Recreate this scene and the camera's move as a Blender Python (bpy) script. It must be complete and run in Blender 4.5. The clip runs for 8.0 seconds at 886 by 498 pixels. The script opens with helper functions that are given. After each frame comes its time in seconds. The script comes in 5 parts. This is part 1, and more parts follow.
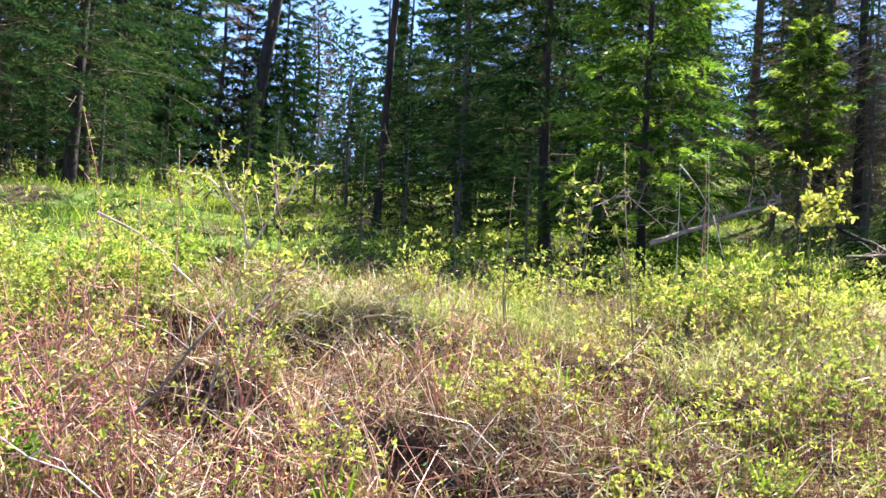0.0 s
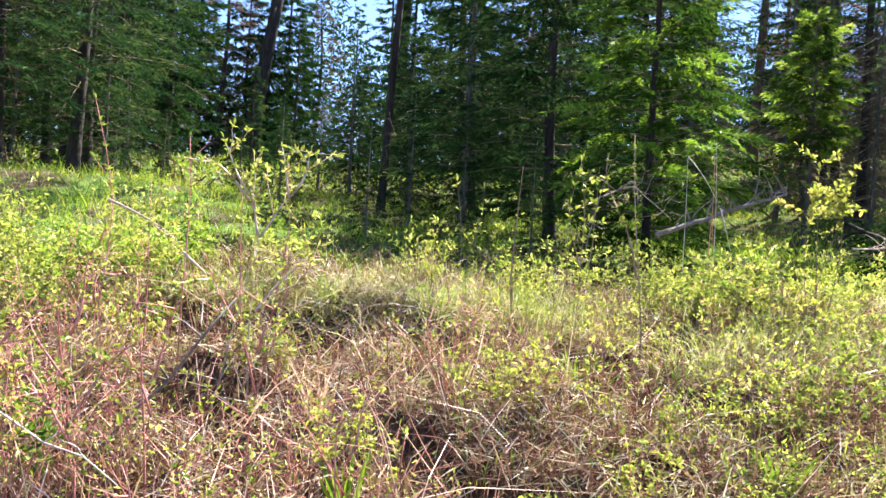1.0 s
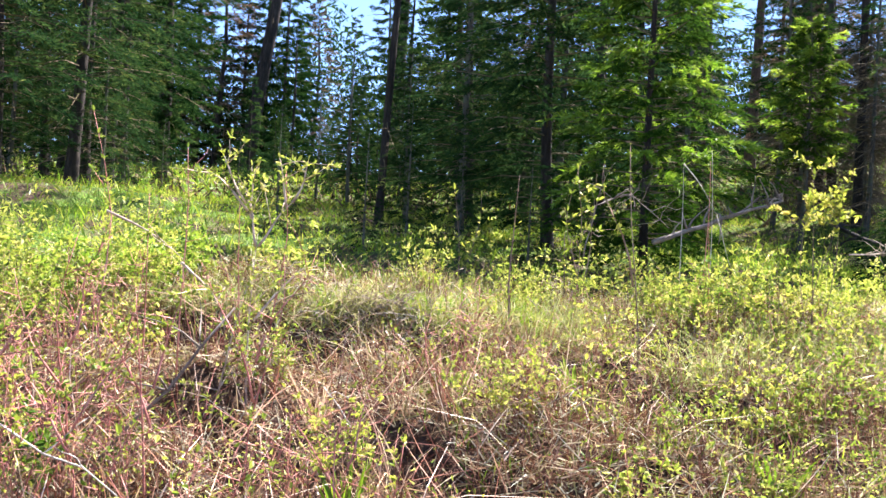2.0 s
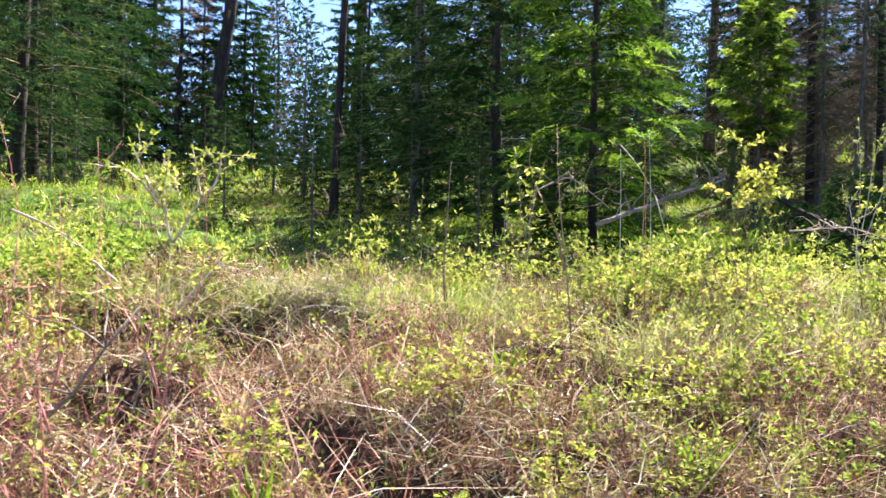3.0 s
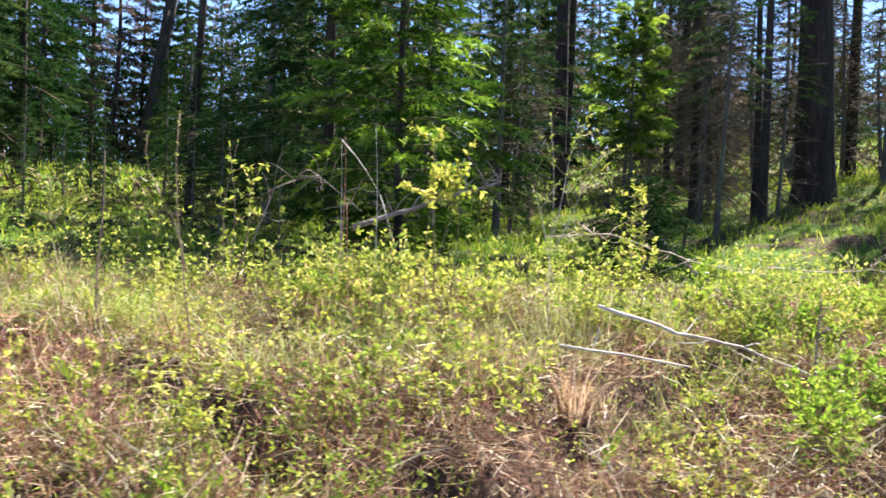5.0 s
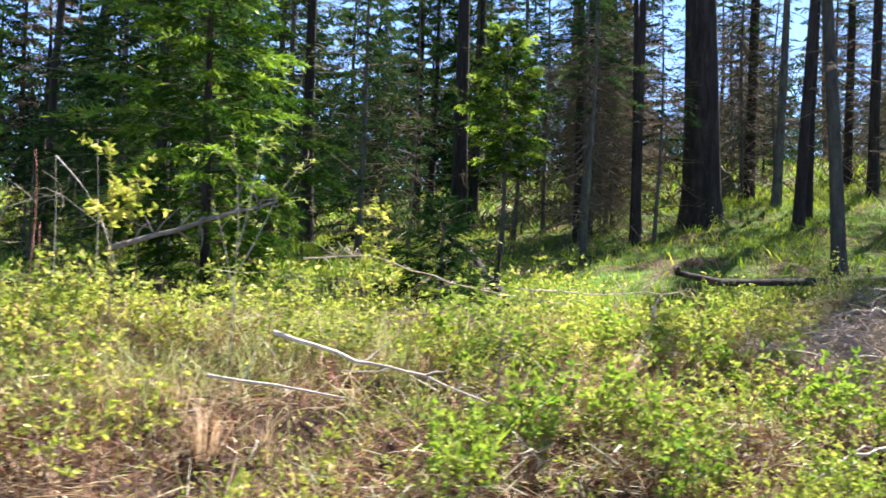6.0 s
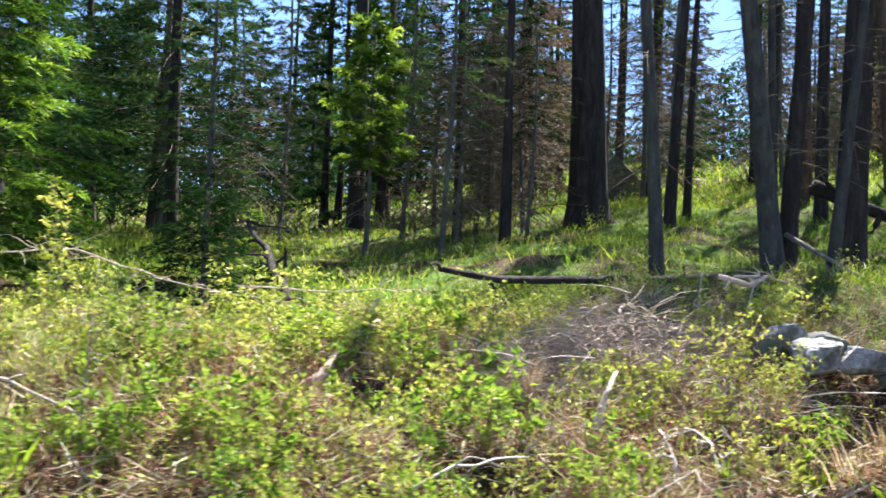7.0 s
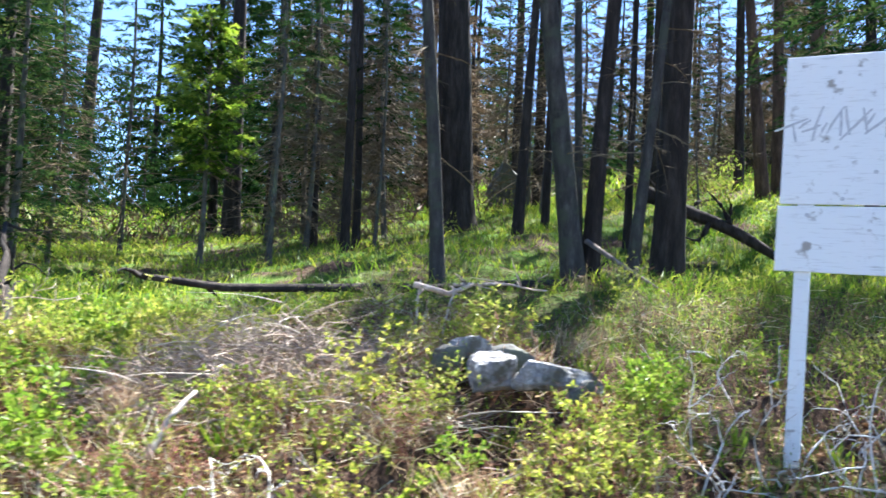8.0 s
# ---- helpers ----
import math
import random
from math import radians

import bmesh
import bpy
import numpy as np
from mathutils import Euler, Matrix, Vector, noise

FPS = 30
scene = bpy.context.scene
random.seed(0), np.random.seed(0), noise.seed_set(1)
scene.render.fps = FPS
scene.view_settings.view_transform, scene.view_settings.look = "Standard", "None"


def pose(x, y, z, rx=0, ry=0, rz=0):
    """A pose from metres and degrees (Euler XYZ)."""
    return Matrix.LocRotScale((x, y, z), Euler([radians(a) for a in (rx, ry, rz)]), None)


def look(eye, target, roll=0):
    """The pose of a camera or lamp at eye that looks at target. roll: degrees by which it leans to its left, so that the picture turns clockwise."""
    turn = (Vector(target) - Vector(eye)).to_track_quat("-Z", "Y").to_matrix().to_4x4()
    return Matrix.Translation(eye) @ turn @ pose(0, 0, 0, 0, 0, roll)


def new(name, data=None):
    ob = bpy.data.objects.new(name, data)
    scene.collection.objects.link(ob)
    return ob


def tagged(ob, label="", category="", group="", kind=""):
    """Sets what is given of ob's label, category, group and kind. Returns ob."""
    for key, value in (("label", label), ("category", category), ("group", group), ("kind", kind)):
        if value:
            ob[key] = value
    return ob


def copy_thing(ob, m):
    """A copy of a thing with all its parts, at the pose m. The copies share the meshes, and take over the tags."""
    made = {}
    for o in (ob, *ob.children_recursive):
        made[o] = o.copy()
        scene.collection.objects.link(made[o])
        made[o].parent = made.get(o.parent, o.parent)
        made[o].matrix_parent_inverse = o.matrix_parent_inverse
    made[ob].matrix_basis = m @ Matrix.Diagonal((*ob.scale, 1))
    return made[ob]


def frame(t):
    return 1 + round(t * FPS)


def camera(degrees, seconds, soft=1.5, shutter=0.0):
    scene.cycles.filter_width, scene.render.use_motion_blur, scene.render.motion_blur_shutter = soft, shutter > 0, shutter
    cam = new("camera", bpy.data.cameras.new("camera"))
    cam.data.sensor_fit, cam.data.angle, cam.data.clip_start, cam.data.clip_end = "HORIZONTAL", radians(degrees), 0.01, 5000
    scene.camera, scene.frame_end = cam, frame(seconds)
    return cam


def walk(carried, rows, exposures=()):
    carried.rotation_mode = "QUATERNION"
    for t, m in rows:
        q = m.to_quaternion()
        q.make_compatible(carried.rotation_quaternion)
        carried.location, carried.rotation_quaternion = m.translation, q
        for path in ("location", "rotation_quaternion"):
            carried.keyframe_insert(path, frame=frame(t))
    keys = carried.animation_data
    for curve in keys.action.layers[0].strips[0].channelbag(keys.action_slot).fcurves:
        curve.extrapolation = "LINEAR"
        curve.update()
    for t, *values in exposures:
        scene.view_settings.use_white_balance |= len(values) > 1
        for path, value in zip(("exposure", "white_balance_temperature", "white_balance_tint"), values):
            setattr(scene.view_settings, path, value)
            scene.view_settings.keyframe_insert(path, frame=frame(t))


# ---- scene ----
cam = camera(56.4, 8.0, soft=1.55, shutter=0.22)
PATH = [
    (0, (0.000, 0.000, 1.550), (0.389, 2.975, 1.559), 3.13),
    (0.5, (-0.006, -0.020, 1.545), (0.364, 2.957, 1.519), 3.30),
    (1, (-0.048, -0.002, 1.549), (0.340, 2.972, 1.519), 3.63),
    (2.5, (-0.033, -0.028, 1.547), (0.384, 2.943, 1.561), 2.57),
    (3, (0.216, 0.020, 1.548), (0.712, 2.978, 1.518), 1.28),
    (3.5, (0.548, 0.053, 1.558), (1.080, 3.005, 1.608), 1.63),
    (4, (0.998, 0.126, 1.572), (1.532, 3.078, 1.576), 1.93),
    (4.2, (1.208, 0.146, 1.576), (1.755, 3.096, 1.575), 2.25),
    (5.3, (2.633, 0.159, 1.562), (3.253, 3.095, 1.568), 2.06),
    (5.5, (2.964, 0.152, 1.576), (3.611, 3.081, 1.596), 2.09),
    (6, (3.839, 0.130, 1.612), (4.550, 3.043, 1.705), 1.99),
    (6.5, (4.780, 0.123, 1.620), (5.534, 3.026, 1.697), 1.95),
    (7, (5.728, 0.093, 1.627), (6.534, 2.981, 1.732), 2.03),
    (7.5, (6.741, 0.051, 1.663), (7.609, 2.921, 1.778), 2.12),
    (8, (7.775, 0.008, 1.692), (8.708, 2.856, 1.833), 2.12),
]
walk(cam, [(t, look(eye, target, roll)) for t, eye, target, roll in PATH], [(0, 2.70, 6250, 17), (4, 2.64, 6400, 17), (6.5, 2.56, 6450, 13), (7.0, 2.56, 6300, 12), (7.5, 2.72, 6100, 10), (8, 2.80, 6000, 10)])

# ---- world, sun and exposure ----
SUN_DIR = Vector((0.42, 0.36, 0.83)).normalized()
world = bpy.data.worlds.new("sky")
scene.world = world
world.use_nodes = True
wn = world.node_tree
sky = wn.nodes.new("ShaderNodeTexSky")
sky.sky_type = "NISHITA"
sky.sun_disc = False
sky.sun_elevation = math.asin(SUN_DIR.z)
sky.sun_rotation = math.atan2(SUN_DIR.x, SUN_DIR.y)
sky.altitude = 900
sky.air_density = 0.8
sky.dust_density = 0.0
sky.ozone_density = 4.0
wn.links.new(sky.outputs[0], wn.nodes["Background"].inputs[0])
wn.nodes["Background"].inputs[1].default_value = 0.062
sun = new("sun", bpy.data.lights.new("sun", "SUN"))
sun.data.energy = 5.0
sun.data.angle = radians(0.5)
sun.data.color = (1.0, 0.95, 0.86)
sun.matrix_world = look(SUN_DIR * 60, (0, 0, 0))


# ---- materials ----
def material(name):
    m = bpy.data.materials.new(name)
    m.use_nodes = True
    m.node_tree.nodes.clear()
    out = m.node_tree.nodes.new("ShaderNodeOutputMaterial")
    return m, m.node_tree, out


def ramp(nt, fac, stops):
    r = nt.nodes.new("ShaderNodeValToRGB")
    el = r.color_ramp.elements
    while len(el) < len(stops):
        el.new(0.5)
    for e, (p, c) in zip(el, stops):
        e.position = p
        e.color = (*c, 1)
    nt.links.new(fac, r.inputs[0])
    return r.outputs[0]


def noise_out(nt, scale, detail=4.0, rough=0.6, coords="Object", stretch=(1, 1, 1)):
    tc = nt.nodes.new("ShaderNodeTexCoord")
    mp = nt.nodes.new("ShaderNodeMapping")
    mp.inputs["Scale"].default_value = stretch
    n = nt.nodes.new("ShaderNodeTexNoise")
    n.inputs["Scale"].default_value = scale
    n.inputs["Detail"].default_value = detail
    n.inputs["Roughness"].default_value = rough
    nt.links.new(tc.outputs[coords], mp.inputs[0])
    nt.links.new(mp.outputs[0], n.inputs["Vector"])
    return n.outputs["Fac"]


def mix_rgb(nt, fac, a, b, mode="MIX"):
    n = nt.nodes.new("ShaderNodeMix")
    n.data_type = "RGBA"
    n.blend_type = mode
    for sock, v in ((n.inputs[0], fac), (n.inputs[6], a), (n.inputs[7], b)):
        if isinstance(v, bpy.types.NodeSocket):
            nt.links.new(v, sock)
        else:
            sock.default_value = v if isinstance(v, float) else (*v, 1)
    return n.outputs[2]


def bump(nt, height, strength, dist):
    b = nt.nodes.new("ShaderNodeBump")
    b.inputs["Strength"].default_value = strength
    b.inputs["Distance"].default_value = dist
    nt.links.new(height, b.inputs["Height"])
    return b.outputs[0]


def leaf_material(name, stops, through_part=0.45, gloss=0.025, patch=0.8, clump=0.0, clump_rate=2.5):
    """Thin blades and leaves: each one has its own tone, sprays of them (clump) share one, and light shines through."""
    m, nt, out = material(name)
    geo = nt.nodes.new("ShaderNodeNewGeometry")
    pick = geo.outputs["Random Per Island"]
    if clump:
        spread = nt.nodes.new("ShaderNodeMapRange")
        spread.inputs["From Min"].default_value = 0.32
        spread.inputs["From Max"].default_value = 0.68
        nt.links.new(noise_out(nt, clump_rate, 3, 0.65), spread.inputs["Value"])
        both = nt.nodes.new("ShaderNodeMix")
        both.inputs[0].default_value = clump
        nt.links.new(pick, both.inputs[2])
        nt.links.new(spread.outputs[0], both.inputs[3])
        pick = both.outputs[0]
    col = ramp(nt, pick, stops)
    info = nt.nodes.new("ShaderNodeObjectInfo")
    tone = ramp(nt, info.outputs["Random"], [(0, (0.52, 0.64, 0.50)), (0.5, (0.9, 0.92, 0.85)), (1, (1.15, 1.06, 1.0))])
    col = mix_rgb(nt, 1.0, col, tone, "MULTIPLY")
    big = ramp(nt, noise_out(nt, 1.3, 3), [(0.35, (patch, patch * 0.95, patch * 0.9)), (0.65, (1.0, 1.0, 1.0))])
    col = mix_rgb(nt, 1.0, col, big, "MULTIPLY")
    dif = nt.nodes.new("ShaderNodeBsdfDiffuse")
    tra = nt.nodes.new("ShaderNodeBsdfTranslucent")
    glo = nt.nodes.new("ShaderNodeBsdfGlossy")
    glo.inputs["Roughness"].default_value = 0.45
    nt.links.new(col, dif.inputs[0])
    nt.links.new(col, tra.inputs[0])
    a = nt.nodes.new("ShaderNodeMixShader")
    a.inputs[0].default_value = through_part
    nt.links.new(dif.outputs[0], a.inputs[1])
    nt.links.new(tra.outputs[0], a.inputs[2])
    b = nt.nodes.new("ShaderNodeMixShader")
    b.inputs[0].default_value = gloss
    nt.links.new(a.outputs[0], b.inputs[1])
    nt.links.new(glo.outputs[0], b.inputs[2])
    nt.links.new(b.outputs[0], out.inputs[0])
    return m


def solid_material(name, stops, scale, stretch=(1, 1, 1), rough=0.85, relief=0.5, dist=0.01, fine=6.0, second=None):
    """Bark, wood, rock and soil: grain and larger stains, with relief."""
    m, nt, out = material(name)
    f1 = noise_out(nt, scale, 6, 0.65, "Object", stretch)
    f2 = noise_out(nt, scale * fine, 3, 0.6, "Object", stretch)
    col = ramp(nt, f1, stops)
    col = mix_rgb(nt, 1.0, col, ramp(nt, f2, [(0.3, (0.72, 0.72, 0.72)), (0.7, (1.12, 1.1, 1.08))]), "MULTIPLY")
    if second:
        spot = ramp(nt, noise_out(nt, scale * 0.35, 4), [(0.5, (0, 0, 0)), (0.62, (1, 1, 1))])
        col = mix_rgb(nt, spot, col, second)
    p = nt.nodes.new("ShaderNodeBsdfPrincipled")
    p.inputs["Roughness"].default_value = rough
    p.inputs["Specular IOR Level"].default_value = 0.25
    nt.links.new(col, p.inputs["Base Color"])
    nt.links.new(bump(nt, f1, relief, dist), p.inputs["Normal"])
    nt.links.new(p.outputs[0], out.inputs[0])
    return m


LEAF_YOUNG = leaf_material("young_leaf", [(0.0, (0.08, 0.13, 0.02)), (0.3, (0.21, 0.30, 0.038)), (0.62, (0.41, 0.46, 0.075)), (0.86, (0.64, 0.61, 0.20)), (1.0, (0.58, 0.40, 0.19))], 0.5, clump=0.4, clump_rate=4.0)
LEAF_GREEN = leaf_material("green_leaf", [(0.0, (0.08, 0.19, 0.018)), (0.5, (0.23, 0.36, 0.038)), (1.0, (0.43, 0.49, 0.09))], 0.5, clump=0.4, clump_rate=4.0)
GRASS_GREEN = leaf_material("green_grass", [(0.0, (0.055, 0.13, 0.010)), (0.5, (0.17, 0.31, 0.020)), (1.0, (0.42, 0.47, 0.06))], 0.45)
GRASS_DRY = leaf_material("dry_grass", [(0.0, (0.22, 0.12, 0.08)), (0.4, (0.47, 0.32, 0.21)), (0.75, (0.70, 0.55, 0.37)), (1.0, (0.84, 0.75, 0.56))], 0.3)
GRASS_STRAW = leaf_material("bleached_straw", [(0.0, (0.36, 0.36, 0.10)), (0.5, (0.68, 0.58, 0.28)), (1.0, (0.86, 0.78, 0.48))], 0.4)
TANGLE = leaf_material("dry_tangle", [(0.0, (0.08, 0.03, 0.025)), (0.26, (0.22, 0.08, 0.06)), (0.48, (0.45, 0.23, 0.175)), (0.66, (0.68, 0.46, 0.37)), (0.76, (0.42, 0.36, 0.10)), (0.84, (0.82, 0.66, 0.56)), (1.0, (0.92, 0.84, 0.76))], 0.25)
LITTER_DARK = leaf_material("dead_litter", [(0.0, (0.055, 0.027, 0.018)), (0.5, (0.16, 0.075, 0.048)), (1.0, (0.36, 0.22, 0.155))], 0.12)
NEEDLE = leaf_material("fir_needles", [(0.0, (0.007, 0.021, 0.010)), (0.45, (0.020, 0.052, 0.019)), (0.75, (0.062, 0.110, 0.030)), (1.0, (0.22, 0.23, 0.075))], 0.4, 0.0, clump=0.65, clump_rate=1.1)
NEEDLE_BROWN = leaf_material("dying_fir_needles", [(0.0, (0.035, 0.026, 0.018)), (0.5, (0.11, 0.082, 0.056)), (0.8, (0.20, 0.155, 0.11)), (1.0, (0.12, 0.14, 0.045))], 0.25, 0.02, clump=0.5, clump_rate=1.1)
NEEDLE_MID = leaf_material("green_fir_needles", [(0.0, (0.016, 0.045, 0.009)), (0.5, (0.05, 0.11, 0.016)), (1.0, (0.16, 0.24, 0.03))], 0.45, 0.0, clump=0.6, clump_rate=2.2)
# Bright fir sprays: the sunlight on bough ends is put into this colour.
NEEDLE_LIT = leaf_material("sunlit_fir_needles", [(0.0, (0.08, 0.18, 0.015)), (0.45, (0.26, 0.42, 0.03)), (1.0, (0.60, 0.66, 0.09))], 0.55, 0.03, clump=0.5, clump_rate=3.0)
BARK = solid_material("fir_bark", [(0.25, (0.010, 0.008, 0.007)), (0.5, (0.030, 0.024, 0.021)), (0.75, (0.075, 0.062, 0.054))], 9.0, (1, 1, 0.18), 0.95, 1.0, 0.04)
BARK_RED = solid_material("pine_bark", [(0.25, (0.030, 0.020, 0.015)), (0.5, (0.085, 0.055, 0.040)), (0.75, (0.18, 0.12, 0.09))], 9.0, (1, 1, 0.2), 0.95, 1.0, 0.03)
BARK_GREY = solid_material("grey_bark", [(0.25, (0.03, 0.03, 0.028)), (0.5, (0.08, 0.077, 0.07)), (0.75, (0.17, 0.165, 0.15))], 12.0, (1, 1, 0.3), 0.9, 0.7, 0.012, second=(0.10, 0.11, 0.07))
BARK_DUSK = solid_material("dusky_bark", [(0.25, (0.016, 0.015, 0.014)), (0.5, (0.045, 0.043, 0.040)), (0.75, (0.105, 0.10, 0.09))], 12.0, (1, 1, 0.25), 0.9, 0.9, 0.02, second=(0.05, 0.055, 0.04))
TWIG_GREY = solid_material("dead_twig", [(0.25, (0.08, 0.065, 0.055)), (0.5, (0.18, 0.15, 0.13)), (0.75, (0.34, 0.30, 0.26))], 14.0, (1, 1, 1), 0.9, 0.3, 0.003)
TWIG_BROWN = solid_material("brown_dead_twig", [(0.25, (0.047, 0.035, 0.020)), (0.5, (0.115, 0.089, 0.055)), (0.75, (0.24, 0.19, 0.125))], 14.0, (1, 1, 1), 0.95, 0.3, 0.003)
TWIG_PINK = solid_material("weathered_brushwood", [(0.25, (0.25, 0.18, 0.14)), (0.5, (0.47, 0.37, 0.30)), (0.75, (0.70, 0.61, 0.53))], 14.0, (1, 1, 1), 0.9, 0.3, 0.003)
TWIG_HEAP = solid_material("dry_brushwood", [(0.25, (0.13, 0.10, 0.08)), (0.5, (0.31, 0.25, 0.205)), (0.75, (0.56, 0.48, 0.41))], 5.0, (1, 1, 1), 0.9, 0.3, 0.003)
STICK_PALE = solid_material("bleached_wood", [(0.25, (0.26, 0.23, 0.20)), (0.5, (0.44, 0.40, 0.35)), (0.75, (0.62, 0.58, 0.52))], 16.0, (1, 1, 1), 0.85, 0.4, 0.004)
STICK_WHITE = solid_material("sun_bleached_twig", [(0.25, (0.48, 0.46, 0.43)), (0.5, (0.66, 0.64, 0.60)), (0.75, (0.80, 0.78, 0.74))], 16.0, (1, 1, 1), 0.85, 0.4, 0.004)
LITTER_LEAF = leaf_material("dead_leaf_litter", [(0.0, (0.12, 0.06, 0.035)), (0.5, (0.34, 0.19, 0.11)), (1.0, (0.62, 0.45, 0.30))], 0.15)
STEM_RED = solid_material("red_stem", [(0.25, (0.22, 0.065, 0.055)), (0.5, (0.42, 0.165, 0.14)), (0.75, (0.62, 0.38, 0.33))], 12.0, (1, 1, 0.4), 0.6, 0.2, 0.002)
STEM_BROWN = solid_material("brown_stem", [(0.25, (0.10, 0.065, 0.045)), (0.5, (0.21, 0.145, 0.105)), (0.75, (0.36, 0.27, 0.21))], 12.0, (1, 1, 0.4), 0.8, 0.3, 0.002)
ROCK = solid_material("granite", [(0.25, (0.12, 0.12, 0.125)), (0.5, (0.30, 0.30, 0.31)), (0.68, (0.60, 0.60, 0.61))], 14.0, (1, 1, 1), 0.9, 1.0, 0.05, second=(0.10, 0.095, 0.075))
ROCK_DARK = solid_material("mossy_rock", [(0.25, (0.05, 0.05, 0.05)), (0.5, (0.11, 0.11, 0.105)), (0.75, (0.20, 0.20, 0.19))], 4.0, (1, 1, 1), 0.9, 0.8, 0.04, second=(0.07, 0.085, 0.04))


def ground_material():
    m, nt, out = material("forest_soil")
    a = noise_out(nt, 1.1, 5, 0.6)
    b = noise_out(nt, 22.0, 6, 0.7)
    soil = ramp(nt, b, [(0.25, (0.022, 0.014, 0.010)), (0.5, (0.065, 0.042, 0.030)), (0.72, (0.17, 0.115, 0.08))])
    moss = ramp(nt, b, [(0.25, (0.022, 0.045, 0.008)), (0.5, (0.065, 0.12, 0.018)), (0.75, (0.17, 0.24, 0.04))])
    tc = nt.nodes.new("ShaderNodeTexCoord")
    sep = nt.nodes.new("ShaderNodeSeparateXYZ")
    nt.links.new(tc.outputs["Object"], sep.inputs[0])
    wood = nt.nodes.new("ShaderNodeMapRange")
    wood.inputs["From Min"].default_value = 5.6
    wood.inputs["From Max"].default_value = 8.0
    nt.links.new(sep.outputs["Y"], wood.inputs["Value"])
    mossy = nt.nodes.new("ShaderNodeMath")
    mossy.operation = "MULTIPLY"
    nt.links.new(ramp(nt, a, [(0.40, (0, 0, 0)), (0.58, (1, 1, 1))]), mossy.inputs[0])
    nt.links.new(wood.outputs[0], mossy.inputs[1])
    col = mix_rgb(nt, mossy.outputs[0], soil, moss)
    p = nt.nodes.new("ShaderNodeBsdfPrincipled")
    p.inputs["Roughness"].default_value = 1.0
    p.inputs["Specular IOR Level"].default_value = 0.1
    nt.links.new(col, p.inputs["Base Color"])
    nt.links.new(bump(nt, b, 1.0, 0.05), p.inputs["Normal"])
    nt.links.new(p.outputs[0], out.inputs[0])
    return m


def paint_material():
    """White paint on plywood, rubbed through along the grain and stained."""
    m, nt, out = material("weathered_white_paint")
    grain = noise_out(nt, 5.0, 6, 0.7, "Object", (1.2, 1, 14))
    blot = noise_out(nt, 9.0, 5, 0.6)
    wear = ramp(nt, grain, [(0.55, (0, 0, 0)), (0.72, (1, 1, 1))])
    spots = ramp(nt, blot, [(0.60, (0, 0, 0)), (0.68, (1, 1, 1))])
    col = mix_rgb(nt, wear, (0.80, 0.80, 0.79), (0.50, 0.48, 0.45))
    col = mix_rgb(nt, spots, col, (0.33, 0.30, 0.27))
    p = nt.nodes.new("ShaderNodeBsdfPrincipled")
    p.inputs["Roughness"].default_value = 0.65
    nt.links.new(col, p.inputs["Base Color"])
    nt.links.new(bump(nt, grain, 0.4, 0.004), p.inputs["Normal"])
    nt.links.new(p.outputs[0], out.inputs[0])
    return m


SOIL = ground_material()
PAINT = paint_material()
INK = solid_material("faded_marking", [(0.3, (0.46, 0.47, 0.49)), (0.7, (0.64, 0.64, 0.65))], 20.0, rough=0.8, relief=0.05)


# ---- geometry helpers ----
def smooth(a, b, x):
    u = np.clip((x - a) / (b - a), 0, 1)
    return u * u * (3 - 2 * u)


_w = np.random.RandomState(7)
WAVES = [(_w.uniform(0, 6.28), _w.uniform(0, 6.28), s) for s in (0.35, 0.5, 0.8, 1.3, 2.1, 3.4, 5.5, 8.0)]


def wobble(x, y, lo, hi):
    """Smooth uneven noise from waves with rates between lo and hi, about -1 to 1."""
    v, n = 0.0, 0
    for turn, shift, rate in WAVES:
        if lo <= rate <= hi:
            c, s = math.cos(turn), math.sin(turn)
            v = v + np.sin((x * c + y * s) * rate + shift) * np.cos((y * c - x * s) * rate * 0.8 + shift * 2)
            n += 1
    return v / max(n, 1) ** 0.5


def hollow(x, y):
    """Where the bank has caved in between its tussocks: 0 to 1."""
    return smooth(0.05, 0.42, -wobble(x * 1.9 + 0.7, y * 2.3, 1.2, 3.5)) * smooth(2.2, 2.7, y) * (1 - smooth(5.0, 5.5, y)) * smooth(-1.4, -0.6, x)


